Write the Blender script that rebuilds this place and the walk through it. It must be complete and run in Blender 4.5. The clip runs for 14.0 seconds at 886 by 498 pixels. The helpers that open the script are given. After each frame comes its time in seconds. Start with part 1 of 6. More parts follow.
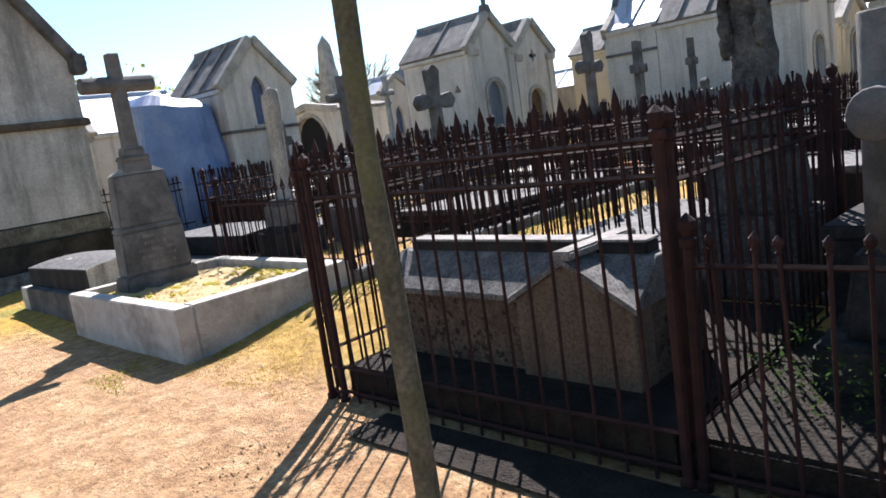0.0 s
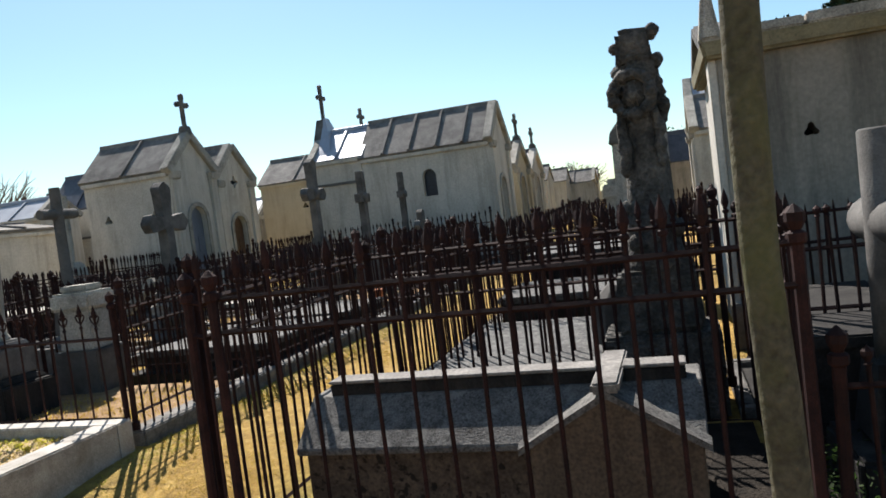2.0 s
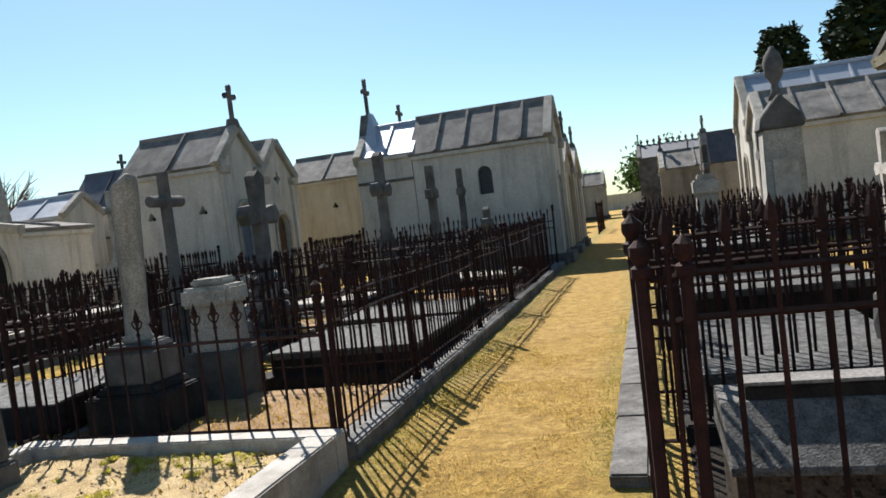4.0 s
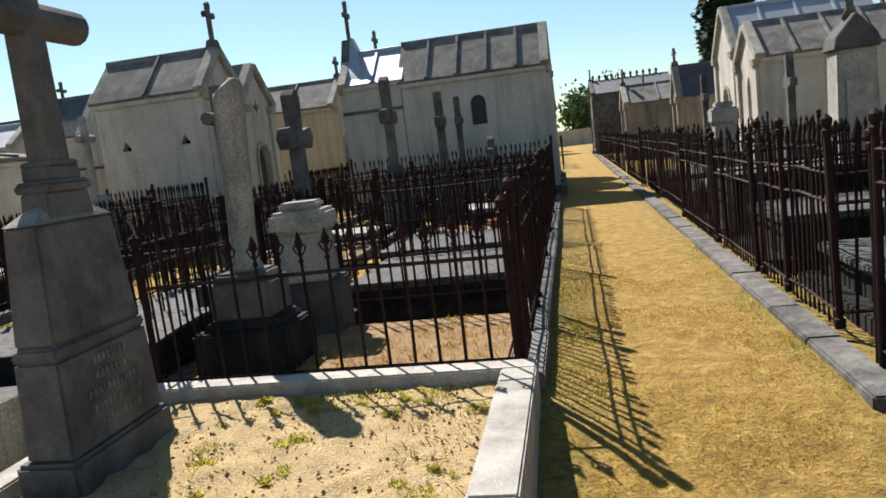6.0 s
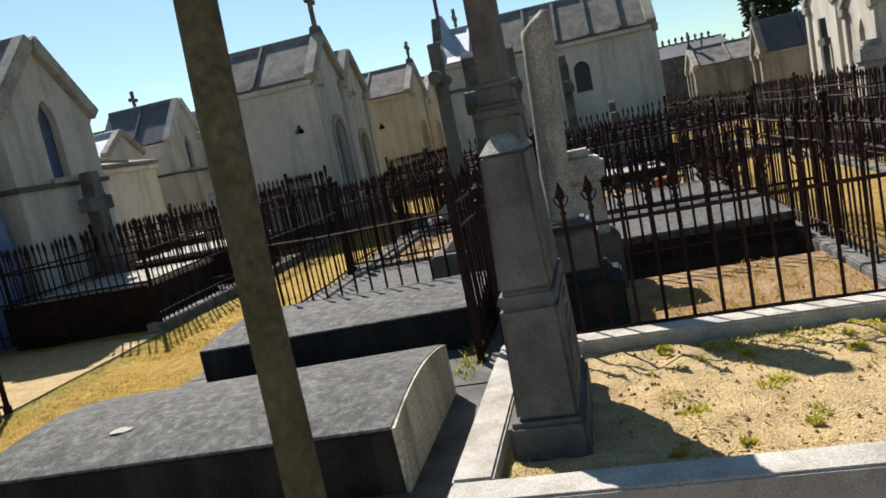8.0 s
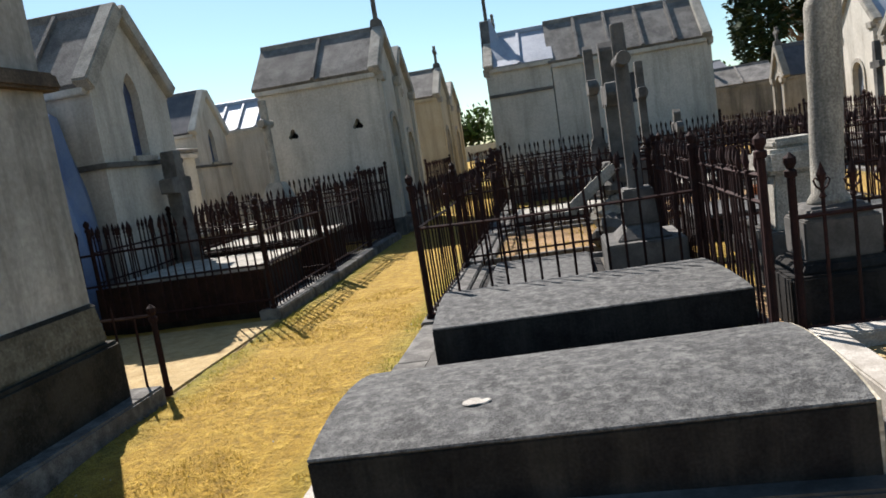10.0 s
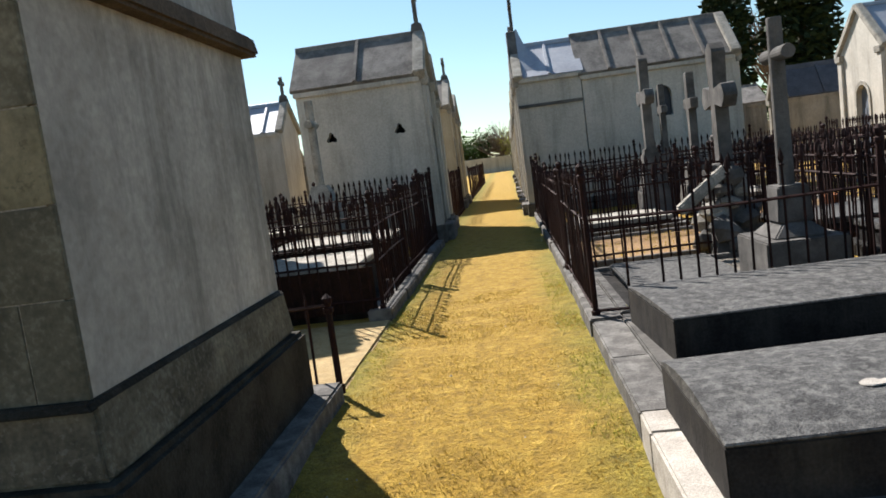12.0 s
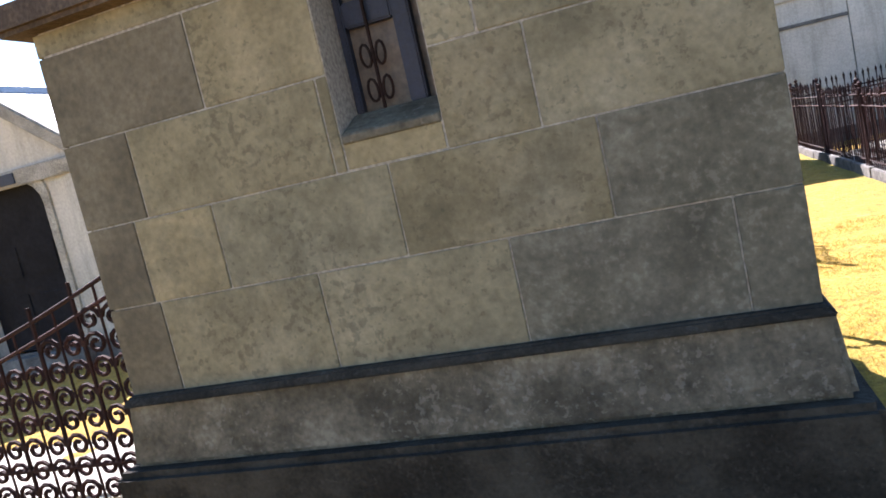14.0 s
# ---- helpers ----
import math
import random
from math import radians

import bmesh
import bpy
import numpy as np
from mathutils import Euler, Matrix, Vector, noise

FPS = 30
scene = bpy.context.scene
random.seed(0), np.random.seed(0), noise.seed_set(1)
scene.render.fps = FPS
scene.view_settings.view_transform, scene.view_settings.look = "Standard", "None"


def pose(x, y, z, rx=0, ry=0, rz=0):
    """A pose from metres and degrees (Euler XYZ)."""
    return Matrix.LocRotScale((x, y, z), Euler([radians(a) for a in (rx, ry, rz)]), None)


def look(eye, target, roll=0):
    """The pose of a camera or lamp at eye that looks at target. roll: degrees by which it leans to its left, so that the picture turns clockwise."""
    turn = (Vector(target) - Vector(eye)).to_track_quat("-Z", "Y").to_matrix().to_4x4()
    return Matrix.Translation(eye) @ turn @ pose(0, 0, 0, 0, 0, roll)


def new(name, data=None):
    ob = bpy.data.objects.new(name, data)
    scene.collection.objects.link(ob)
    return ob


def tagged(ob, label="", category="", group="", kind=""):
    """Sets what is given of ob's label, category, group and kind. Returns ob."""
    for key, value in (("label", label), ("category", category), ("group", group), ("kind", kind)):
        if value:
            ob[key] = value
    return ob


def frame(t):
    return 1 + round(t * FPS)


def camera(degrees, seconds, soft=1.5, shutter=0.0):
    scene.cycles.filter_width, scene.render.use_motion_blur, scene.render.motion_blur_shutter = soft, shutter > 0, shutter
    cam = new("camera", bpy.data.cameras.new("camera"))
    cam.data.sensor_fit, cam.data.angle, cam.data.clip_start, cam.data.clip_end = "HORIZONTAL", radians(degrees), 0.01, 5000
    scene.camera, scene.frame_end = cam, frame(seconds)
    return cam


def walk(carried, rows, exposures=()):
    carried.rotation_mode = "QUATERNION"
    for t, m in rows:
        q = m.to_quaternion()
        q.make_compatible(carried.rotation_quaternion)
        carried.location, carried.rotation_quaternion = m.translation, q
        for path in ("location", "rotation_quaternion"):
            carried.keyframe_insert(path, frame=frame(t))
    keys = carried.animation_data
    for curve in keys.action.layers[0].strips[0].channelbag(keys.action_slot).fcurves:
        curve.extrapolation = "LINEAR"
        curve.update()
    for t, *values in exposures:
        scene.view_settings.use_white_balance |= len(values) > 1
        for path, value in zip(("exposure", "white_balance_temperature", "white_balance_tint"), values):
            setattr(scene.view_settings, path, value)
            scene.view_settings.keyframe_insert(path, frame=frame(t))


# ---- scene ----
cam = camera(62.2, 14.0, soft=1.7)
PATH = [
    (0, (0.02, 0.633, 1.395), (-1.388, 2.015, 1.069), -8.5),
    (0.5, (-0.457, 0.62, 1.414), (-1.636, 2.227, 1.243), -4.8),
    (1, (-0.863, 0.556, 1.44), (-1.792, 2.324, 1.341), -4.9),
    (1.5, (-1.289, 0.453, 1.478), (-2.044, 2.3, 1.346), -8.3),
    (2, (-1.78, 0.535, 1.478), (-2.376, 2.441, 1.378), -7.2),
    (2.5, (-2.291, 0.494, 1.483), (-2.827, 2.42, 1.422), -6.7),
    (3, (-2.771, 0.588, 1.477), (-3.222, 2.53, 1.322), -8.8),
    (3.5, (-3.281, 0.68, 1.507), (-3.845, 2.598, 1.44), -6.9),
    (6, (-5.449, 0.845, 1.511), (-5.811, 2.793, 1.236), -6.9),
    (6.5, (-5.933, 0.916, 1.475), (-6.352, 2.855, 1.222), -8.3),
    (7, (-6.469, 0.906, 1.448), (-6.925, 2.84, 1.212), -8.8),
    (7.5, (-6.962, 0.873, 1.477), (-7.339, 2.806, 1.126), -10.4),
    (8, (-7.518, 0.851, 1.471), (-7.953, 2.782, 1.186), -11.6),
    (8.5, (-8.006, 0.857, 1.474), (-8.391, 2.799, 1.19), -9.6),
    (9, (-8.487, 0.842, 1.443), (-8.853, 2.775, 1.086), -9.5),
    (11.3, (-10.599, 0.899, 1.55), (-10.772, 2.887, 1.425), -6.6),
    (11.5, (-10.775, 0.907, 1.519), (-10.908, 2.893, 1.323), -6.9),
    (12, (-11.161, 0.936, 1.47), (-11.358, 2.914, 1.245), -7.6),
    (12.5, (-11.627, 0.997, 1.475), (-11.951, 2.96, 1.268), -8.9),
    (13, (-12.137, 1.011, 1.451), (-12.421, 2.982, 1.26), -7.8),
    (13.5, (-12.537, 0.962, 1.462), (-13.038, 2.878, 1.186), -10.0),
    (14, (-12.988, 0.959, 1.483), (-13.625, 2.84, 1.245), -12.8),
]
EXPOSURES = [(0.0, 1.8, 6000, 20), (0.5, 1.74, 6300, 24), (1.2, 1.38, 6500, 19), (2.5, 1.2, 6200, 13), (3.5, 1.15, 6150, 13), (6.0, 1.03, 6350, 14), (8.0, 0.98, 6400, 13), (9.0, 1.12, 6300, 15), (11.5, 1.17, 6300, 14), (12.5, 1.2, 6350, 15), (13.0, 1.35, 6250, 15), (13.5, 1.78, 6100, 17), (14.0, 2.5, 5950, 26)]
walk(cam, [(t, look(eye, target, roll)) for t, eye, target, roll in PATH], EXPOSURES)

# ---- world, sun, exposure ----
SUN_AZ, SUN_EL = (-0.565, 0.826), radians(46.5)
world = bpy.data.worlds.new("world")
scene.world = world
world.use_nodes = True
wn, wl = world.node_tree.nodes, world.node_tree.links
sky = wn.new("ShaderNodeTexSky")
sky.sky_type, sky.sun_disc = "NISHITA", False
sky.sun_elevation, sky.sun_rotation = SUN_EL, math.atan2(SUN_AZ[0], SUN_AZ[1])
sky.air_density, sky.dust_density, sky.ozone_density = 1.0, 0.35, 1.6
wn["Background"].inputs["Strength"].default_value = 0.06
clear = wn.new("ShaderNodeMix")  # clear cyan spring sky
clear.data_type, clear.blend_type = "RGBA", "MULTIPLY"
clear.inputs["Factor"].default_value = 1.0
clear.inputs["B"].default_value = (0.90, 1.05, 0.98, 1)
wl.new(sky.outputs[0], clear.inputs["A"])
wl.new(clear.outputs["Result"], wn["Background"].inputs["Color"])
sun_data = bpy.data.lights.new("sun", "SUN")
sun_data.energy, sun_data.angle, sun_data.color = 5.0, radians(0.53), (1.0, 0.94, 0.84)
sun = new("sun", sun_data)
sun.matrix_world = look((SUN_AZ[0] * 20, SUN_AZ[1] * 20, math.tan(SUN_EL) * 20), (0, 0, 0))

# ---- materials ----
ALBEDO_SCALE = 0.66  # lowers every base colour so shade falls darker against the sky


def material(name, colors, rough=0.85, metal=0.0, scale=6.0, bump=0.3, fine=60.0, stain=None, stain_amount=0.5, stain_scale=1.2, streak=False, islands=0.0, fine_amount=0.35, bump_dist=0.01, spots=None, spot_scale=40.0, spot_amount=0.6, hue=0.0):
    """A weathered surface: two or three base colours mixed by broad noise, fine grain, optional stains, and a fine relief."""
    colors = [tuple(ALBEDO_SCALE * v for v in c) for c in colors]
    stain = tuple(ALBEDO_SCALE * v for v in stain) if stain else None
    m = bpy.data.materials.new(name)
    m.use_nodes = True
    n, l = m.node_tree.nodes, m.node_tree.links
    b = n["Principled BSDF"]
    b.inputs["Metallic"].default_value = metal
    b.inputs["Specular IOR Level"].default_value = 0.5 if rough < 0.7 or metal > 0.3 else 0.15
    geo = n.new("ShaderNodeNewGeometry")
    info = n.new("ShaderNodeObjectInfo")
    off = n.new("ShaderNodeVectorMath")
    off.operation = "ADD"
    l.new(geo.outputs["Position"], off.inputs[0])
    n1 = n.new("ShaderNodeTexNoise")
    n1.inputs["Scale"].default_value, n1.inputs["Detail"].default_value, n1.inputs["Roughness"].default_value = scale, 8, 0.65
    l.new(off.outputs[0], n1.inputs["Vector"])
    ramp = n.new("ShaderNodeValToRGB")
    e = ramp.color_ramp.elements
    e[0].position, e[1].position = 0.3, 0.7
    e[0].color, e[1].color = (*colors[0], 1), (*colors[-1], 1)
    if len(colors) > 2:
        mid = e.new(0.5)
        mid.color = (*colors[1], 1)
    l.new(n1.outputs["Fac"], ramp.inputs[0])
    n2 = n.new("ShaderNodeTexNoise")
    n2.inputs["Scale"].default_value, n2.inputs["Detail"].default_value = fine, 6
    l.new(off.outputs[0], n2.inputs["Vector"])
    grain = n.new("ShaderNodeMapRange")
    grain.inputs["From Min"].default_value, grain.inputs["From Max"].default_value = 0.3, 0.7
    grain.inputs["To Min"].default_value, grain.inputs["To Max"].default_value = 1 - fine_amount, 1 + fine_amount
    l.new(n2.outputs["Fac"], grain.inputs["Value"])
    mul = n.new("ShaderNodeVectorMath")
    mul.operation = "SCALE"
    l.new(ramp.outputs[0], mul.inputs[0])
    l.new(grain.outputs[0], mul.inputs["Scale"])
    out = mul.outputs[0]
    if islands:
        rnd = n.new("ShaderNodeMapRange")
        rnd.inputs["To Min"].default_value, rnd.inputs["To Max"].default_value = 1 - islands, 1 + islands
        l.new(info.outputs["Random"], rnd.inputs["Value"])
        mul2 = n.new("ShaderNodeVectorMath")
        mul2.operation = "SCALE"
        l.new(out, mul2.inputs[0])
        l.new(rnd.outputs[0], mul2.inputs["Scale"])
        out = mul2.outputs[0]
    if hue:
        # some pieces lean to ochre
        turn = n.new("ShaderNodeMath")
        turn.operation = "MULTIPLY"
        turn.inputs[1].default_value = 7.31
        l.new(info.outputs["Random"], turn.inputs[0])
        part_of = n.new("ShaderNodeMath")
        part_of.operation = "FRACT"
        l.new(turn.outputs[0], part_of.inputs[0])
        amount = n.new("ShaderNodeMath")
        amount.operation = "MULTIPLY"
        amount.inputs[1].default_value = hue
        l.new(part_of.outputs[0], amount.inputs[0])
        ochre = n.new("ShaderNodeMix")
        ochre.data_type, ochre.blend_type = "RGBA", "MULTIPLY"
        l.new(amount.outputs[0], ochre.inputs["Factor"])
        l.new(out, ochre.inputs["A"])
        ochre.inputs["B"].default_value = (1.2, 0.98, 0.62, 1)
        out = ochre.outputs["Result"]
    if stain:
        n3 = n.new("ShaderNodeTexNoise")
        n3.inputs["Scale"].default_value, n3.inputs["Detail"].default_value, n3.inputs["Roughness"].default_value = stain_scale, 10, 0.7
        if streak:
            mp = n.new("ShaderNodeMapping")
            mp.inputs["Scale"].default_value = (3.0, 3.0, 0.35)
            l.new(geo.outputs["Position"], mp.inputs["Vector"])
            l.new(mp.outputs[0], n3.inputs["Vector"])
        else:
            l.new(off.outputs[0], n3.inputs["Vector"])
        cut = n.new("ShaderNodeMapRange")
        cut.inputs["From Min"].default_value, cut.inputs["From Max"].default_value = 0.47, 0.66
        cut.inputs["To Max"].default_value = stain_amount
        l.new(n3.outputs["Fac"], cut.inputs["Value"])
        mix = n.new("ShaderNodeMix")
        mix.data_type = "RGBA"
        l.new(cut.outputs[0], mix.inputs["Factor"])
        l.new(out, mix.inputs["A"])
        mix.inputs["B"].default_value = (*stain, 1)
        out = mix.outputs["Result"]
    if spots:
        # lichen specks, in loose colonies
        n4 = n.new("ShaderNodeTexNoise")
        n4.inputs["Scale"].default_value, n4.inputs["Detail"].default_value, n4.inputs["Roughness"].default_value = spot_scale, 3, 0.6
        l.new(geo.outputs["Position"], n4.inputs["Vector"])
        n5 = n.new("ShaderNodeTexNoise")
        n5.inputs["Scale"].default_value, n5.inputs["Detail"].default_value = spot_scale * 0.07, 4
        l.new(geo.outputs["Position"], n5.inputs["Vector"])
        both = n.new("ShaderNodeMath")
        both.operation = "MULTIPLY_ADD"
        both.inputs[1].default_value = 0.5
        l.new(n5.outputs["Fac"], both.inputs[0])
        l.new(n4.outputs["Fac"], both.inputs[2])
        speck = n.new("ShaderNodeMapRange")
        speck.inputs["From Min"].default_value, speck.inputs["From Max"].default_value = 0.84, 0.91
        speck.inputs["To Max"].default_value = spot_amount
        l.new(both.outputs[0], speck.inputs["Value"])
        dab = n.new("ShaderNodeMix")
        dab.data_type = "RGBA"
        l.new(speck.outputs[0], dab.inputs["Factor"])
        l.new(out, dab.inputs["A"])
        dab.inputs["B"].default_value = (*(ALBEDO_SCALE * v for v in spots), 1)
        out = dab.outputs["Result"]
    l.new(out, b.inputs["Base Color"])
    rr = n.new("ShaderNodeMapRange")
    rr.inputs["To Min"].default_value, rr.inputs["To Max"].default_value = rough - 0.12, min(1.0, rough + 0.1)
    l.new(n2.outputs["Fac"], rr.inputs["Value"])
    l.new(rr.outputs[0], b.inputs["Roughness"])
    bp = n.new("ShaderNodeBump")
    bp.inputs["Strength"].default_value, bp.inputs["Distance"].default_value = bump, bump_dist
    add = n.new("ShaderNodeMath")
    l.new(n1.outputs["Fac"], add.inputs[0])
    l.new(n2.outputs["Fac"], add.inputs[1])
    l.new(add.outputs[0], bp.inputs["Height"])
    l.new(bp.outputs[0], b.inputs["Normal"])
    return m


M_LIME = material("limestone_wall", [(0.60, 0.565, 0.49), (0.78, 0.745, 0.66)], 0.9, scale=1.3, fine=30, stain=(0.20, 0.19, 0.16), stain_amount=0.45, stain_scale=0.9, streak=True, bump=0.14, fine_amount=0.12)
M_WARM = material("warm_render_wall", [(0.58, 0.49, 0.33), (0.74, 0.65, 0.47)], 0.9, scale=1.1, fine=30, stain=(0.27, 0.23, 0.16), stain_amount=0.4, streak=True, bump=0.14, fine_amount=0.12)
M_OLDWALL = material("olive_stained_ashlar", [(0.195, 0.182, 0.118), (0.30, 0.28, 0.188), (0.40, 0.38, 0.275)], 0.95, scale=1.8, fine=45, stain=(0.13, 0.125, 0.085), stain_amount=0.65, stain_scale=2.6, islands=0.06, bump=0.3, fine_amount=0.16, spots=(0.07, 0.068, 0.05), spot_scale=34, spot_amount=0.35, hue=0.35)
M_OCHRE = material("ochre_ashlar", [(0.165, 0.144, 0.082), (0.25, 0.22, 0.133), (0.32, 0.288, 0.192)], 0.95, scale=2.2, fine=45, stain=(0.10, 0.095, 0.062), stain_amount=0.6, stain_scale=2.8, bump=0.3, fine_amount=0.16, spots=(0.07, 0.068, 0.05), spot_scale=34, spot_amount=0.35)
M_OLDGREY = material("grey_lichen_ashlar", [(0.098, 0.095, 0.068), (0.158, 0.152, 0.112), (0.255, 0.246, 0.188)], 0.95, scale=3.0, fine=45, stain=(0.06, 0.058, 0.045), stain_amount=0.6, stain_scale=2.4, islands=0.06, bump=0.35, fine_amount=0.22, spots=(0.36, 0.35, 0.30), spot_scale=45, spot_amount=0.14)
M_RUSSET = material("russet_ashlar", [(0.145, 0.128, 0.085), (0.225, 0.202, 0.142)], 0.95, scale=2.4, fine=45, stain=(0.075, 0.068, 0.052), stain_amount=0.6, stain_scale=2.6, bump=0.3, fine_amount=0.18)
M_PLINTHUP = material("lichen_upper_plinth", [(0.09, 0.082, 0.058), (0.175, 0.162, 0.12), (0.30, 0.282, 0.215)], 0.95, scale=3.2, fine=45, stain=(0.035, 0.032, 0.024), stain_amount=0.7, stain_scale=3.0, bump=0.6, bump_dist=0.012, fine_amount=0.25, spots=(0.40, 0.39, 0.33), spot_scale=38, spot_amount=0.22)
M_PLINTH = material("damp_black_plinth", [(0.018, 0.0165, 0.013), (0.05, 0.046, 0.036)], 0.95, scale=3, fine=60, stain=(0.09, 0.084, 0.066), stain_amount=0.5, stain_scale=3.0, bump=0.5, bump_dist=0.015, spots=(0.30, 0.29, 0.25), spot_scale=40, spot_amount=0.07)
M_SMOKED = material("smoked_brown_glass", [(0.10, 0.075, 0.05), (0.20, 0.15, 0.10)], 0.5, scale=6, fine=40, bump=0.2)
M_NAVY = material("navy_frame_paint", [(0.012, 0.016, 0.032), (0.025, 0.032, 0.06)], 0.6, scale=6, fine=50)
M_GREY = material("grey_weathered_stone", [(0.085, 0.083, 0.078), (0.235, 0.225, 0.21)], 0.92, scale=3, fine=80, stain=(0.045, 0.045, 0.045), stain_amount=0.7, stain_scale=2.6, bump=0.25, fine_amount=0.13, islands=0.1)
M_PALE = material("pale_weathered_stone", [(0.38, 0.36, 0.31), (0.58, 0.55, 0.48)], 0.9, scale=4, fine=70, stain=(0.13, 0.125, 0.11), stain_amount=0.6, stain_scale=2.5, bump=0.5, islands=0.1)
M_COLUMN = material("streaked_column_stone", [(0.30, 0.285, 0.245), (0.52, 0.49, 0.42)], 0.9, scale=4, fine=70, stain=(0.075, 0.07, 0.06), stain_amount=0.8, stain_scale=1.6, streak=True, bump=0.5)
M_CARVED = material("crumbling_carved_stone", [(0.075, 0.073, 0.068), (0.22, 0.21, 0.19)], 0.95, scale=9, fine=45, stain=(0.03, 0.03, 0.028), stain_amount=0.8, stain_scale=7, bump=1.0, bump_dist=0.04, fine_amount=0.3)
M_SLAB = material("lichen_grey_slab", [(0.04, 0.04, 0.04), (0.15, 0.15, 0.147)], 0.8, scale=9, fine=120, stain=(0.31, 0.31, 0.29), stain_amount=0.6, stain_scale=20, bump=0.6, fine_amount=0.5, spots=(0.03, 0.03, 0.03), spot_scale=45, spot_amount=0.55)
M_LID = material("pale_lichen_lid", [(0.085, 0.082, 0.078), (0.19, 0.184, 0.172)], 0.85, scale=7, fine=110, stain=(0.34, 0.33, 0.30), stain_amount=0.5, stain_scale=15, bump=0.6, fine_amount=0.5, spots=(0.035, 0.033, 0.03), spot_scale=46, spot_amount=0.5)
# near-black because the shade on slab sides is put into this colour
M_SLABSIDE = material("shade_dark_stone", [(0.014, 0.013, 0.013), (0.04, 0.038, 0.036)], 0.9, scale=6, fine=70, stain=(0.16, 0.15, 0.12), stain_amount=0.2, stain_scale=1.8, streak=True)
# base brown lowered to carry the shade on the tomb's south wall
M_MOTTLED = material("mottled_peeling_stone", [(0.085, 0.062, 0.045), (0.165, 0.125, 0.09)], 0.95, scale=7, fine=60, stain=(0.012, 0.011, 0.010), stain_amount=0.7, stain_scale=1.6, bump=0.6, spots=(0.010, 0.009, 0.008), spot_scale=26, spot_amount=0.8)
M_GABLE = material("brown_peeling_render", [(0.10, 0.074, 0.052), (0.17, 0.13, 0.092)], 0.95, scale=3, fine=60, stain=(0.045, 0.034, 0.026), stain_amount=0.6, stain_scale=1.8, streak=True, bump=0.4)
# near-black: the shade round the gabled tomb is put into this colour
M_SHADOWSOIL = material("shadow_black_soil", [(0.012, 0.010, 0.008), (0.035, 0.028, 0.021)], 0.97, scale=9, fine=60, stain=(0.07, 0.055, 0.04), stain_amount=0.4, stain_scale=6, bump=0.9, bump_dist=0.03)
M_KERB = material("pale_granite_kerb", [(0.46, 0.425, 0.37), (0.70, 0.665, 0.60)], 0.85, scale=5, fine=160, stain=(0.17, 0.14, 0.105), stain_amount=0.55, stain_scale=3, fine_amount=0.3, islands=0.08)
M_KERBD = material("dark_lichen_kerb", [(0.09, 0.087, 0.082), (0.22, 0.21, 0.195)], 0.9, scale=7, fine=100, stain=(0.42, 0.41, 0.38), stain_amount=0.5, stain_scale=6, islands=0.2)
M_RUST = material("rusted_iron", [(0.015, 0.008, 0.008), (0.052, 0.020, 0.017)], 0.8, metal=0.0, scale=12, fine=150, bump=0.4, stain=(0.03, 0.016, 0.014), stain_amount=0.7, stain_scale=5, islands=0.3, bump_dist=0.003)
# cream raised to carry the light bounced from the sand
M_CREAM = material("cream_limestone_end", [(0.55, 0.49, 0.36), (0.78, 0.72, 0.58)], 0.92, scale=4, fine=60, stain=(0.10, 0.085, 0.06), stain_amount=0.75, stain_scale=2.2, streak=True)
M_ZINC = material("zinc_sheet", [(0.42, 0.46, 0.53), (0.58, 0.62, 0.68)], 0.55, metal=0.35, scale=1.5, fine=25, stain=(0.25, 0.27, 0.31), stain_amount=0.35, bump=0.1, fine_amount=0.1)
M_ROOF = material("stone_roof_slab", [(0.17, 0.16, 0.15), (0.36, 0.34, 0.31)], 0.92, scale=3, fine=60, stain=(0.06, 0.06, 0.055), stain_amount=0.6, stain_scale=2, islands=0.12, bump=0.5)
M_SLATE = material("dark_slate_roof", [(0.05, 0.055, 0.07), (0.12, 0.125, 0.14)], 0.6, scale=4, fine=50, islands=0.2)
M_TARP = material("blue_tarpaulin", [(0.10, 0.17, 0.36), (0.22, 0.32, 0.54)], 0.45, scale=1.8, fine=40, bump=0.25, stain=(0.5, 0.55, 0.6), stain_amount=0.3, stain_scale=1.5, fine_amount=0.12)
M_BARK = material("smooth_grey_bark", [(0.075, 0.07, 0.046), (0.165, 0.15, 0.105)], 0.9, scale=9, fine=60, stain=(0.13, 0.14, 0.05), stain_amount=0.6, stain_scale=4, bump=0.8, bump_dist=0.008)
M_DOOR = material("grey_blue_door_paint", [(0.13, 0.16, 0.21), (0.21, 0.25, 0.31)], 0.6, scale=3, fine=50, streak=True, stain=(0.08, 0.07, 0.06), stain_amount=0.5)
M_BROWN = material("brown_door_wood", [(0.08, 0.05, 0.03), (0.16, 0.10, 0.06)], 0.7, scale=5, fine=60)
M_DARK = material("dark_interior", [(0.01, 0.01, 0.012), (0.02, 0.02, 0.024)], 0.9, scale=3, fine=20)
M_LEAF = material("dark_conifer_leaf", [(0.012, 0.028, 0.012), (0.035, 0.06, 0.025)], 0.8, scale=2, fine=8)
M_LEAFY = material("fresh_yellow_leaf", [(0.22, 0.26, 0.03), (0.40, 0.40, 0.06)], 0.8, scale=1, fine=8)
M_TWIG = material("bare_twig", [(0.14, 0.11, 0.09), (0.26, 0.21, 0.17)], 0.9, scale=2, fine=20)
M_SHRUB = material("shrub_leaf", [(0.02, 0.05, 0.012), (0.06, 0.10, 0.025)], 0.7, scale=3, fine=20)
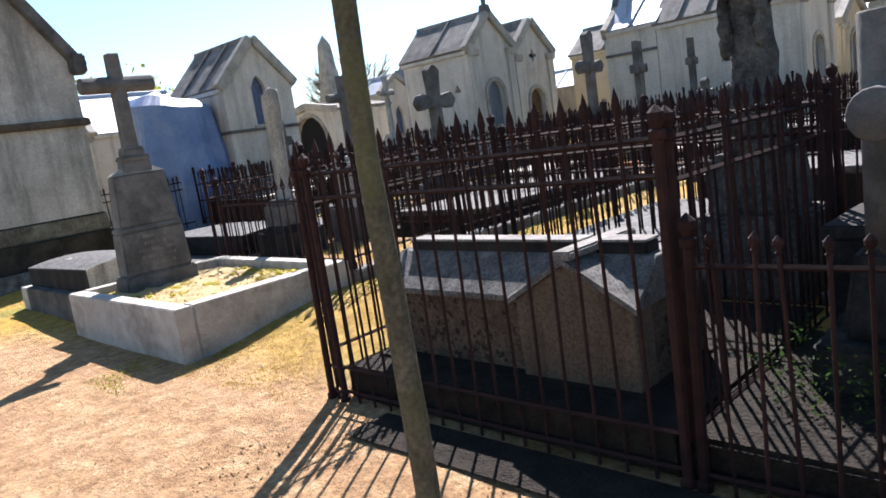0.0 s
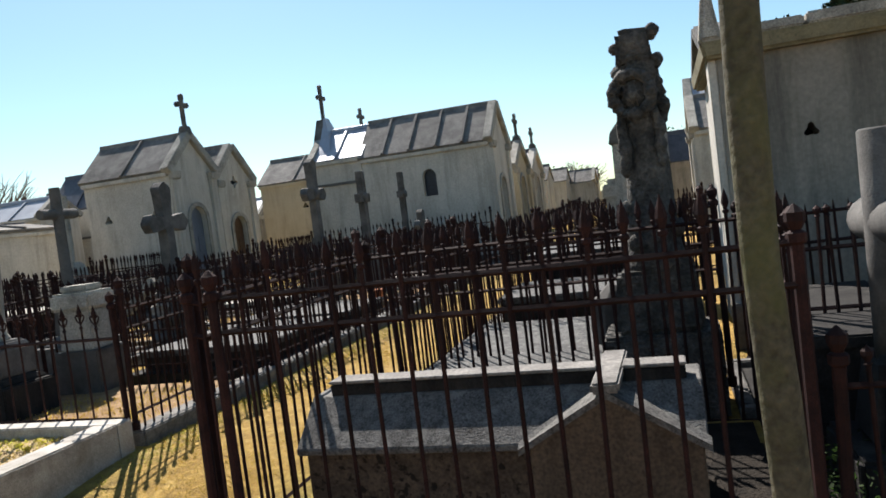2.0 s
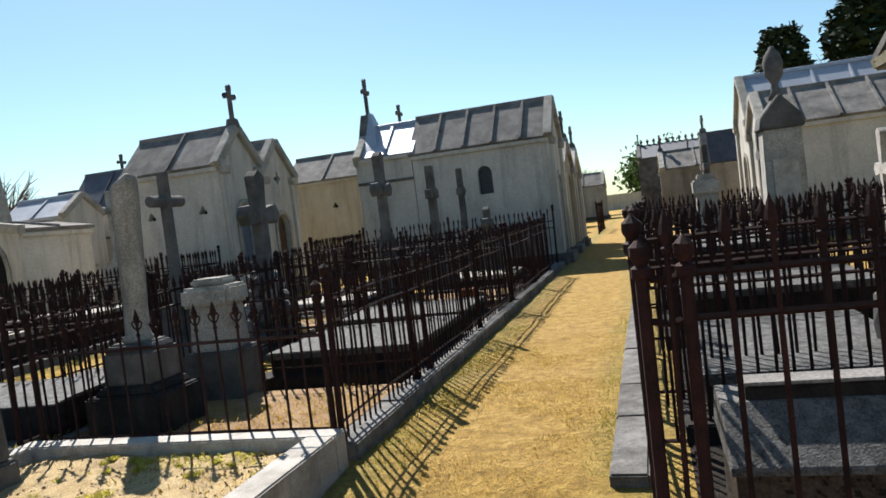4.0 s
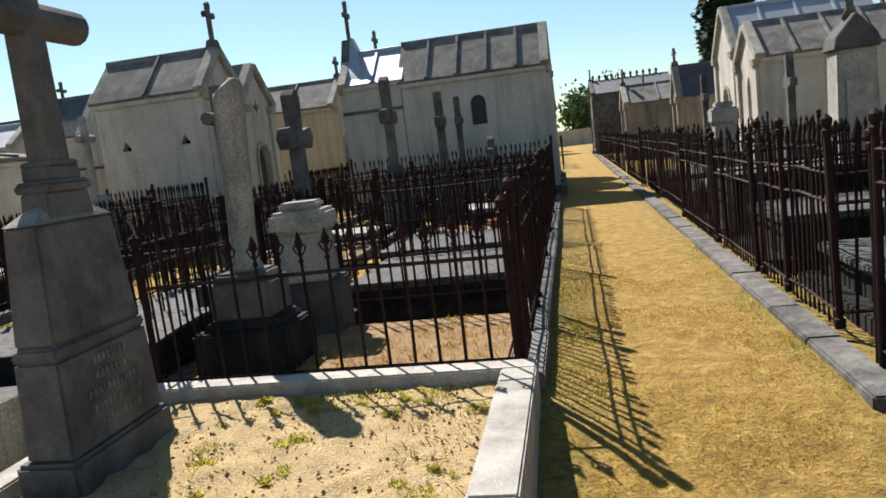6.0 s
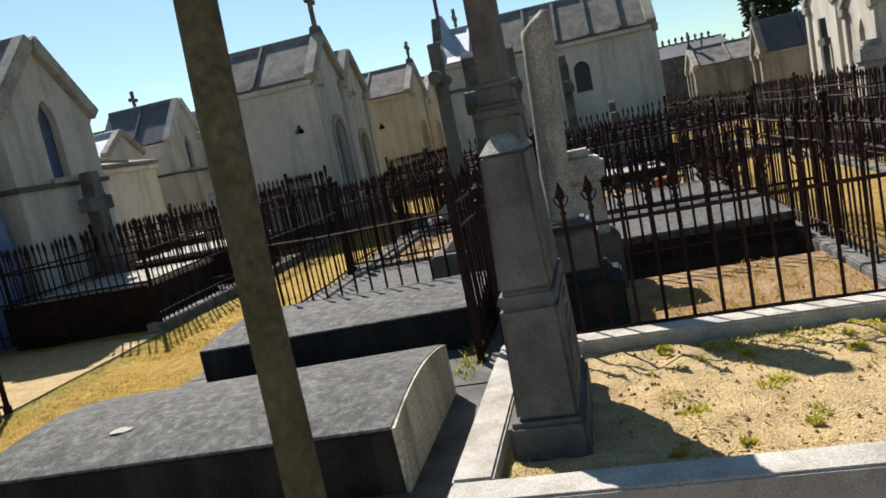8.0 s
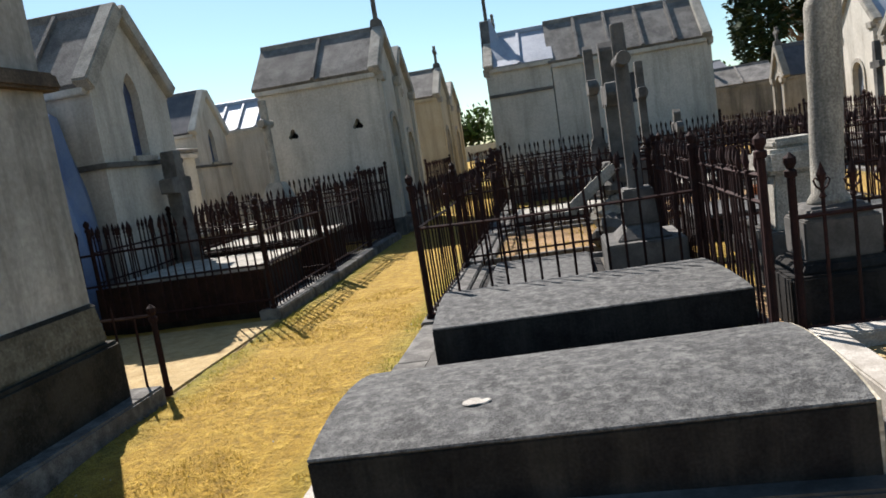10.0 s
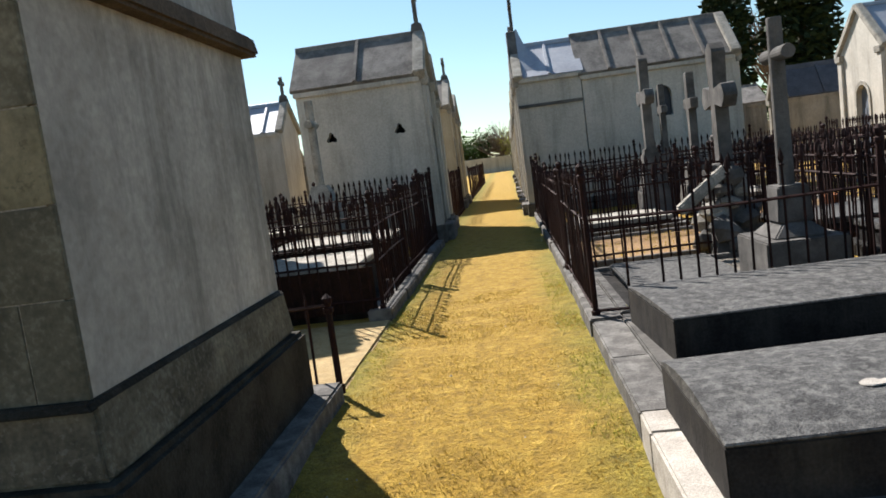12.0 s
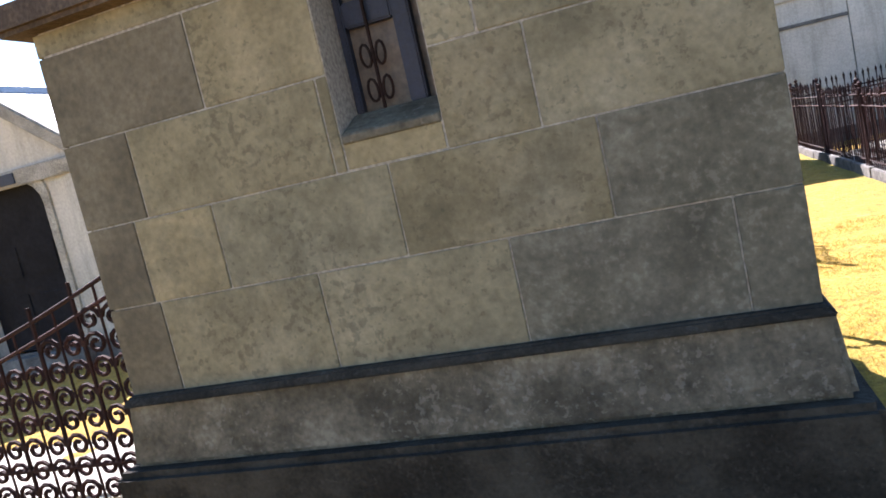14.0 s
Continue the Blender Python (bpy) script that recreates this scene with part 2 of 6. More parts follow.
M_STRAW = material("straw_blade", [(0.48, 0.32, 0.05), (0.66, 0.47, 0.11)], 0.85, scale=5, fine=30)
M_GREENB = material("green_blade", [(0.30, 0.31, 0.045), (0.56, 0.50, 0.10)], 0.8, scale=5, fine=30)
M_SAND = material("pale_grave_sand", [(0.49, 0.345, 0.16), (0.70, 0.54, 0.29)], 0.97, scale=6, fine=90, stain=(0.30, 0.22, 0.12), stain_amount=0.5, stain_scale=9, bump=0.8, bump_dist=0.02)
M_SOIL = material("orange_soil", [(0.34, 0.20, 0.10), (0.52, 0.36, 0.19)], 0.97, scale=5, fine=60, stain=(0.22, 0.14, 0.07), stain_amount=0.5, stain_scale=7, bump=0.9, bump_dist=0.025)
M_GRAVEL = material("pale_gravel_bed", [(0.20, 0.17, 0.13), (0.36, 0.33, 0.28)], 0.95, scale=14, fine=110, bump=0.8, bump_dist=0.02)
M_PALEGRAVEL = material("pale_limestone_gravel", [(0.50, 0.47, 0.40), (0.70, 0.67, 0.59)], 0.95, scale=12, fine=110, bump=0.8, bump_dist=0.02)
M_TERRA = material("terracotta", [(0.42, 0.15, 0.07), (0.55, 0.24, 0.12)], 0.8, scale=6, fine=40)
M_BLUE = material("blue_leaded_glass", [(0.035, 0.055, 0.12), (0.10, 0.14, 0.27)], 0.4, scale=10, fine=40, bump=0.3)
M_GLASS = material("stained_window", [(0.010, 0.013, 0.022), (0.03, 0.04, 0.065)], 0.45, scale=14, fine=40, bump=0.3)


def let_light_through(m, share):
    """Thin leaves and blades glow when the sun stands behind them."""
    n, l = m.node_tree.nodes, m.node_tree.links
    thin, blend = n.new("ShaderNodeBsdfTranslucent"), n.new("ShaderNodeMixShader")
    l.new(n["Principled BSDF"].inputs["Base Color"].links[0].from_socket, thin.inputs["Color"])
    blend.inputs[0].default_value = share
    l.new(n["Principled BSDF"].outputs[0], blend.inputs[1])
    l.new(thin.outputs[0], blend.inputs[2])
    l.new(blend.outputs[0], n["Material Output"].inputs["Surface"])


for m_ in (M_STRAW, M_GREENB, M_LEAFY, M_SHRUB):
    let_light_through(m_, 0.5)


def ground_material():
    """Dry mown grass on the alleys, trodden orange earth on the lane, pale soil in the plots, mixed by place with ragged borders."""
    m = bpy.data.materials.new("cemetery_ground")
    m.use_nodes = True
    n, l = m.node_tree.nodes, m.node_tree.links
    b = n["Principled BSDF"]
    b.inputs["Roughness"].default_value = 0.97
    geo = n.new("ShaderNodeNewGeometry")

    def noise_at(scale, detail=8, stretch=None):
        t = n.new("ShaderNodeTexNoise")
        t.inputs["Scale"].default_value, t.inputs["Detail"].default_value, t.inputs["Roughness"].default_value = scale, detail, 0.68
        l.new(geo.outputs["Position"], t.inputs["Vector"])
        return t.outputs["Fac"]

    def ramp_of(fac, *stops):
        r = n.new("ShaderNodeValToRGB")
        e = r.color_ramp.elements
        stops = [(p, tuple(ALBEDO_SCALE * v for v in c)) for p, c in stops]
        e[0].position, e[0].color = stops[0][0], (*stops[0][1], 1)
        e[1].position, e[1].color = stops[-1][0], (*stops[-1][1], 1)
        for p, c in stops[1:-1]:
            e.new(p).color = (*c, 1)
        l.new(fac, r.inputs[0])
        return r.outputs[0]

    def mix(fac, a, bb):
        x = n.new("ShaderNodeMix")
        x.data_type = "RGBA"
        l.new(fac, x.inputs["Factor"])
        l.new(a, x.inputs["A"])
        l.new(bb, x.inputs["B"])
        return x.outputs["Result"]

    def math_of(op, a, bb, c=None):
        x = n.new("ShaderNodeMath")
        x.operation = op
        for i, v in enumerate((a, bb, c)):
            if v is None:
                continue
            if isinstance(v, (int, float)):
                x.inputs[i].default_value = v
            else:
                l.new(v, x.inputs[i])
        return x.outputs[0]

    sep = n.new("ShaderNodeSeparateXYZ")
    l.new(geo.outputs["Position"], sep.inputs[0])
    broad, mid, fine, clod = noise_at(0.9), noise_at(7), noise_at(55), noise_at(21, 5)
    grass = ramp_of(mid, (0.28, (0.29, 0.165, 0.012)), (0.5, (0.53, 0.325, 0.03)), (0.72, (0.74, 0.49, 0.08)))
    green = ramp_of(mid, (0.3, (0.17, 0.17, 0.015)), (0.7, (0.42, 0.36, 0.04)))
    earth = ramp_of(mid, (0.28, (0.27, 0.135, 0.05)), (0.5, (0.50, 0.295, 0.13)), (0.75, (0.74, 0.52, 0.29)))
    ragged = math_of("MULTIPLY_ADD", broad, 2.4, -1.2)
    ragged2 = math_of("MULTIPLY_ADD", mid, 0.5, -0.25)
    # greener beside the kerbs
    x = sep.outputs["X"]
    edge = None
    for kx in (-5.75, -3.95, -10.65, -12.5):
        d = math_of("ABSOLUTE", math_of("SUBTRACT", x, kx), 0)
        near = math_of("SUBTRACT", 0.42, d)
        edge = near if edge is None else math_of("MAXIMUM", edge, near)
    greenfac = n.new("ShaderNodeMapRange")
    greenfac.inputs["From Min"].default_value, greenfac.inputs["From Max"].default_value = -0.05, 0.45
    l.new(math_of("ADD", edge, math_of("MULTIPLY_ADD", broad, 0.9, -0.5)), greenfac.inputs["Value"])
    lawn = mix(greenfac.outputs[0], grass, green)
    lane = n.new("ShaderNodeMapRange")
    lane.inputs["From Min"].default_value, lane.inputs["From Max"].default_value = 4.0, 3.1
    yy = math_of("ADD", sep.outputs["Y"], math_of("ADD", math_of("MULTIPLY", ragged, 0.6), ragged2))
    # the trodden earth fades to grass westwards
    west = math_of("MAXIMUM", math_of("MULTIPLY", math_of("SUBTRACT", -7.4, x), 0.5), 0)
    l.new(math_of("ADD", yy, west), lane.inputs["Value"])
    east = n.new("ShaderNodeMapRange")
    east.inputs["From Min"].default_value, east.inputs["From Max"].default_value, east.inputs["To Max"].default_value = -7.5, -5.6, 1.0
    l.new(x, east.inputs["Value"])
    worn = math_of("MULTIPLY", east.outputs[0], math_of("MULTIPLY", broad, 0.5))
    col = mix(math_of("MAXIMUM", lane.outputs[0], worn), lawn, earth)
    shade = n.new("ShaderNodeMapRange")
    shade.inputs["From Min"].default_value, shade.inputs["From Max"].default_value = 0.34, 0.66
    shade.inputs["To Min"].default_value, shade.inputs["To Max"].default_value = 0.55, 1.35
    l.new(math_of("MULTIPLY_ADD", clod, 0.55, math_of("MULTIPLY", fine, 0.45)), shade.inputs["Value"])
    sc = n.new("ShaderNodeVectorMath")
    sc.operation = "SCALE"
    l.new(col, sc.inputs[0])
    l.new(shade.outputs[0], sc.inputs["Scale"])
    l.new(sc.outputs[0], b.inputs["Base Color"])
    bp = n.new("ShaderNodeBump")
    bp.inputs["Strength"].default_value, bp.inputs["Distance"].default_value = 0.9, 0.045
    l.new(math_of("ADD", math_of("ADD", mid, clod), math_of("MULTIPLY", fine, 0.6)), bp.inputs["Height"])
    l.new(bp.outputs[0], b.inputs["Normal"])
    return m


M_MORTAR = material("pale_mortar", [(0.34, 0.32, 0.27), (0.46, 0.43, 0.36)], 0.95, scale=8, fine=60, stain=(0.12, 0.12, 0.1), stain_amount=0.6, stain_scale=2)
M_RENDER = material("grey_stained_render", [(0.26, 0.24, 0.20), (0.44, 0.41, 0.35)], 0.95, scale=0.9, fine=28, stain=(0.09, 0.09, 0.078), stain_amount=0.75, stain_scale=0.8, streak=True, bump=0.15, fine_amount=0.14)
M_OLDIRON = material("blackened_old_iron", [(0.012, 0.008, 0.007), (0.05, 0.024, 0.018)], 0.85, scale=5, fine=60, bump=0.3)
M_TUFT = material("yellow_green_weed", [(0.48, 0.48, 0.06), (0.78, 0.68, 0.14)], 0.85, scale=5, fine=30)
M_STUCCO = material("whitish_blotched_stucco", [(0.38, 0.362, 0.325), (0.66, 0.64, 0.585)], 0.95, scale=1.6, fine=28, stain=(0.14, 0.138, 0.12), stain_amount=0.7, stain_scale=0.9, streak=True, bump=0.15, fine_amount=0.14)
let_light_through(M_TUFT, 0.55)
M_GROUND = ground_material()

# ---- building blocks ----
rnd = random.Random(7)


def smooth(a, b, v):
    t = max(0.0, min(1.0, (v - a) / (b - a)))
    return t * t * (3 - 2 * t)


def ground_z(x, y):
    """The lane south of the plots lies lower than the alleys."""
    drop = 0.22 - 0.08 * smooth(-7.0, -11.0, x)
    return -drop * smooth(5.0, 3.1, y)


def link(name, bm, mat, parent=None, label="", smooth_faces=False):
    me = bpy.data.meshes.new(name)
    bmesh.ops.recalc_face_normals(bm, faces=bm.faces)
    bm.to_mesh(me)
    bm.free()
    if smooth_faces:
        me.polygons.foreach_set("use_smooth", [True] * len(me.polygons))
    me.materials.append(mat)
    ob = new(name, me)
    if parent:
        ob.parent = parent
    if label:
        ob["label"] = label
    return ob


def part(name, bm, mat, parent, label="", smooth_faces=False):
    return link(name, bm, mat, parent, label, smooth_faces)


def again(ob, x=0.0, y=0.0, z=0.0, rz=0.0, parent=None):
    """One more part on the same mesh."""
    o = ob.copy()
    scene.collection.objects.link(o)
    o.parent = parent or ob.parent
    o.matrix_basis = pose(x, y, z, 0, 0, rz)
    return o


def thing(name, label, category, x=0.0, y=0.0, z=0.0, rz=0.0, group="", kind=""):
    e = new(name)
    e.empty_display_size = 0.2
    e.matrix_basis = pose(x, y, z, 0, 0, rz)
    return tagged(e, label, category, group, kind)


def box(bm, x0, x1, y0, y1, z0, z1, bevel=0.0, top=None, m=None):
    """A block; top = (dx, dy) draws the upper face in."""
    tx, ty = top or (0, 0)
    vs = [bm.verts.new(p) for p in ((x0, y0, z0), (x1, y0, z0), (x1, y1, z0), (x0, y1, z0), (x0 + tx, y0 + ty, z1), (x1 - tx, y0 + ty, z1), (x1 - tx, y1 - ty, z1), (x0 + tx, y1 - ty, z1))]
    fs = [bm.faces.new([vs[i] for i in q]) for q in ((3, 2, 1, 0), (4, 5, 6, 7), (0, 1, 5, 4), (1, 2, 6, 5), (2, 3, 7, 6), (3, 0, 4, 7))]
    if bevel:
        es = {e for f in fs for e in f.edges}
        vs = list({v for v in bmesh.ops.bevel(bm, geom=list(es), offset=bevel, segments=2, affect="EDGES", clamp_overlap=True)["verts"]})
    if m is not None:
        bmesh.ops.transform(bm, matrix=m, verts=[v for v in vs if v.is_valid])
    return bm


def blockbm(*a, **k):
    return box(bmesh.new(), *a, **k)


def prism(bm, pts, axis, a, b, bevel=0.0):
    """A profile swept along an axis: pts in the two other axes, in the order x, y, z."""
    def at(p, w):
        q = list(p)
        q.insert("xyz".index(axis), w)
        return q
    lo, hi = [bm.verts.new(at(p, a)) for p in pts], [bm.verts.new(at(p, b)) for p in pts]
    fs = [bm.faces.new(lo), bm.faces.new(hi[::-1])]
    k = len(pts)
    for i in range(k):
        fs.append(bm.faces.new((lo[i], hi[i], hi[(i + 1) % k], lo[(i + 1) % k])))
    if bevel:
        bmesh.ops.bevel(bm, geom=list({e for f in fs for e in f.edges}), offset=bevel, segments=1, affect="EDGES", clamp_overlap=True)
    return bm


def lathe(bm, profile, seg=16, cx=0.0, cy=0.0, squash=1.0):
    """A turned shape from (radius, height) steps."""
    rings = []
    for r, z in profile:
        rings.append([bm.verts.new((cx + r * math.cos(2 * math.pi * i / seg), cy + squash * r * math.sin(2 * math.pi * i / seg), z)) for i in range(seg)])
    for a, b in zip(rings, rings[1:]):
        for i in range(seg):
            bm.faces.new((a[i], a[(i + 1) % seg], b[(i + 1) % seg], b[i]))
    bm.faces.new(rings[0][::-1])
    bm.faces.new(rings[-1])
    return bm


def tube(bm, pts, radii, seg=8):
    """A round limb through points."""
    rings = []
    for i, p in enumerate(pts):
        a, b = Vector(pts[max(0, i - 1)]), Vector(pts[min(len(pts) - 1, i + 1)])
        d = (b - a).normalized()
        s = d.cross(Vector((0.31, 0.95, 0.1))).normalized()
        u = d.cross(s)
        r = radii[i] if isinstance(radii, (list, tuple)) else radii
        rings.append([bm.verts.new(Vector(p) + r * (math.cos(2 * math.pi * k / seg) * s + math.sin(2 * math.pi * k / seg) * u)) for k in range(seg)])
    for a, b in zip(rings, rings[1:]):
        for k in range(seg):
            bm.faces.new((a[k], a[(k + 1) % seg], b[(k + 1) % seg], b[k]))
    bm.faces.new(rings[0][::-1])
    bm.faces.new(rings[-1])
    return bm


def rough_up(bm, amount, scale=3.0, seed=0.0):
    for v in bm.verts:
        v.co += amount * (noise.noise_vector(v.co * scale + Vector((seed, seed * 1.7, 0))))
    return bm


def arch(cx, z0, w, h, pointed=False, seg=8):
    """An arched outline, from the foot on."""
    r = w / 2
    pts = [(cx - r, z0), (cx + r, z0)]
    rise = r * (1.5 if pointed else 1.0)
    zs = z0 + h - rise
    for i in range(seg + 1):
        a = math.pi * i / seg
        u = math.cos(a)
        v = math.sin(a) if not pointed else (1 - abs(u) ** 1.6)
        pts.append((cx + r * u, zs + rise * v))
    return pts


def rounded_opening(z0, w, h, r, seg=4):
    """A square-headed doorway with rounded upper corners, from the foot on."""
    pts = [(-w / 2, z0), (w / 2, z0)]
    for s in (1, -1):
        for i in range(seg + 1):
            a = math.pi / 2 * (i / seg if s > 0 else 1 - i / seg)
            pts.append((s * (w / 2 - r + r * math.cos(a)), z0 + h - r + r * math.sin(a)))
    return pts


def panel(outer, holes, thick):
    """A wall in the plane x = 0, outer face to +x, with openings cut through; outlines in (y, z)."""
    bm = bmesh.new()
    loops = []
    for pts in [outer] + holes:
        vs = [bm.verts.new((0, *p)) for p in pts]
        loops += [bm.edges.new((vs[i], vs[(i + 1) % len(vs)])) for i in range(len(vs))]
    bmesh.ops.triangle_fill(bm, use_beauty=True, use_dissolve=False, edges=loops)
    got = bmesh.ops.extrude_face_region(bm, geom=list(bm.faces))
    bmesh.ops.translate(bm, vec=(-thick, 0, 0), verts=[g for g in got["geom"] if isinstance(g, bmesh.types.BMVert)])
    return bm


def spin(bm, m):
    bmesh.ops.transform(bm, matrix=m, verts=bm.verts)
    return bm


def latin_cross(bm, h, w, d, arm, arm_z, thick=None, flare=0.0, round_limbs=False, lobes=False):
    """A standing cross, foot at z = 0, arms along y."""
    t = thick or w
    if round_limbs:
        lathe(bm, [(w / 2 * 1.05, 0), (w / 2, h * 0.5), (w / 2 * 0.97, h - 0.01), (w / 2 * 0.9, h)], 16)
        ends = bmesh.new()
        lathe(ends, [(w / 2 * 0.9, -arm), (w / 2 * 0.97, -arm + 0.015), (w / 2 * 0.97, arm - 0.015), (w / 2 * 0.9, arm)], 16)
        spin(ends, Matrix.Translation((0, 0, arm_z)) @ Matrix.Rotation(radians(90), 4, "X"))
        me = bpy.data.meshes.new("tmp")
        ends.to_mesh(me)
        ends.free()
        bm.from_mesh(me)
        bpy.data.meshes.remove(me)
        return bm
    f = flare
    a, b = w / 2, t / 2

    def end(cy, cz, turn):
        """A clover end of three lobes, as one outline."""
        out = []
        for lobe in (-1, 0, 1):
            q = turn + lobe * 1.25
            ox, oz = cy + w * 0.42 * math.cos(q), cz + w * 0.42 * math.sin(q)
            out += [(ox + w * 0.36 * math.cos(q + e), oz + w * 0.36 * math.sin(q + e)) for e in (-0.9, -0.3, 0.3, 0.9)]
        return out

    if lobes:
        pts = [(-a, 0), (a, 0), (a, arm_z - b)] + end(arm, arm_z, 0) + [(a, arm_z + b)] + end(0, h, math.pi / 2) + [(-a, arm_z + b)] + end(-arm, arm_z, math.pi) + [(-a, arm_z - b)]
    else:
        pts = [(-a - f * 0.3, 0), (a + f * 0.3, 0), (a, arm_z - b), (arm, arm_z - b - f), (arm, arm_z + b + f), (a, arm_z + b), (a + f, h), (-a - f, h), (-a, arm_z + b), (-arm, arm_z + b + f), (-arm, arm_z - b - f), (-a, arm_z - b)]
    prism(bm, pts, "x", -d / 2, d / 2, bevel=0 if lobes else min(0.012, d * 0.12))
    return bm

# ---- ground ----


def build_ground():
    xs = sorted(set([-900, -400, -200, -120, -80, -60, -45, -36] + [round(-30 + 0.3 * i, 3) for i in range(int(34 / 0.3) + 1)] + [8, 14, 22, 40, 70, 120, 220, 450, 900]))
    ys = sorted(set([-900, -400, -150, -60, -30, -15, -8] + [round(-5 + 0.3 * i, 3) for i in range(int(32 / 0.3) + 1)] + [30, 34, 40, 48, 60, 80, 110, 160, 260, 500, 1000]))
    verts = []
    for y in ys:
        for x in xs:
            z = ground_z(x, y)
            if -31 < x < 5 and -6 < y < 30:
                z += 0.018 * noise.noise(Vector((x * 1.3, y * 1.3, 0))) + 0.01 * noise.noise(Vector((x * 4, y * 4, 3)))
            verts.append((x, y, z))
    w = len(xs)
    faces = [(j * w + i, j * w + i + 1, (j + 1) * w + i + 1, (j + 1) * w + i) for j in range(len(ys) - 1) for i in range(w - 1)]
    me = bpy.data.meshes.new("ground")
    me.from_pydata(verts, [], faces)
    me.polygons.foreach_set("use_smooth", [True] * len(me.polygons))
    me.materials.append(M_GROUND)
    return tagged(new("ground", me), "dry yellow mown grass and trodden orange earth", "ground", kind="structure")


build_ground()

# ---- kerbs along the alleys ----


def kerb_line(x0, x1, y0, y1, top, mat, label, piece=1.1):
    """A row of kerb stones along y, each a stone of its own."""
    root = thing("kerb", label, "kerb", kind="structure")
    y = y0
    while y < y1 - 0.05:
        ln = min(piece * rnd.uniform(0.75, 1.25), y1 - y)
        b = blockbm(x0 + rnd.uniform(-0.008, 0.008), x1 + rnd.uniform(-0.008, 0.008), y + 0.004, y + ln - 0.004, -0.25, top + rnd.uniform(-0.012, 0.012), bevel=0.012)
        part("kerb_stone", rough_up(b, 0.006, 4, y), mat, root)
        y += ln
    return root


kerb_line(-5.93, -5.72, 5.05, 17.9, 0.13, M_KERBD, "dark lichen-spotted kerb stones beside the grass alley")
kerb_line(-4.1, -3.88, 4.6, 44.0, 0.045, M_KERBD, "grey kerb stones along the fenced plots")
kerb_line(-10.66, -10.42, 3.35, 4.5, 0.14, M_KERB, "pale worn kerb stone at the alley mouth")
kerb_line(-10.66, -10.42, 4.51, 17.9, 0.14, M_KERBD, "grey kerb stones below the grave slabs")
kerb_line(-12.72, -12.46, 8.1, 14.4, 0.12, M_KERBD, "dark kerb stones along the rusted fences")

# ---- fences ----


def bar_mesh(h, tip="spear", r=0.0085):
    """One upright of a railing with its point, foot at z = 0."""
    bm = bmesh.new()
    if tip == "spear":
        lathe(bm, [(r, 0), (r, h - 0.15), (r * 1.9, h - 0.145), (r * 1.9, h - 0.13), (r, h - 0.125), (r * 2.3, h - 0.085), (r * 1.7, h - 0.05), (0.001, h)], 6, squash=0.8)
    elif tip == "ball":
        lathe(bm, [(r, 0), (r, h - 0.07), (r * 1.8, h - 0.065), (r, h - 0.055), (r * 2.3, h - 0.035), (r * 2.3, h - 0.02), (0.002, h)], 6)
    elif tip == "fleur":
        lathe(bm, [(r, 0), (r, h - 0.2), (r * 2, h - 0.19), (r, h - 0.17), (r * 1.2, h - 0.12), (r * 2.6, h - 0.07), (0.001, h)], 6, squash=0.6)
        for s in (-1, 1):
            tube(bm, [(0, 0, h - 0.16), (s * 0.03, 0, h - 0.13), (s * 0.042, 0, h - 0.10), (s * 0.03, 0, h - 0.085), (s * 0.02, 0, h - 0.10)], 0.006, 5)
    else:
        lathe(bm, [(r, 0), (r, h - 0.06), (0.002, h)], 6)
    me = bpy.data.meshes.new("bar")
    bmesh.ops.recalc_face_normals(bm, faces=bm.faces)
    bm.to_mesh(me)
    bm.free()
    me.materials.append(M_RUST)
    return me


def post_mesh(h, r=0.026, knob=True):
    bm = bmesh.new()
    lathe(bm, [(r * 1.5, 0), (r * 1.5, 0.06), (r, 0.07), (r, h - 0.14), (r * 1.5, h - 0.13), (r * 1.5, h - 0.10), (r * 0.8, h - 0.09)] + ([(r * 1.5, h - 0.06), (r * 1.5, h - 0.03), (0.003, h)] if knob else [(r * 0.6, h - 0.05), (0.003, h)]), 8)
    me = bpy.data.meshes.new("post")
    bmesh.ops.recalc_face_normals(bm, faces=bm.faces)
    bm.to_mesh(me)
    bm.free()
    me.materials.append(M_RUST)
    return me


BARS, POSTS = {}, {}


def child(name, me, parent, m):
    o = new(name, me)
    o.parent = parent
    o.matrix_basis = m
    return o


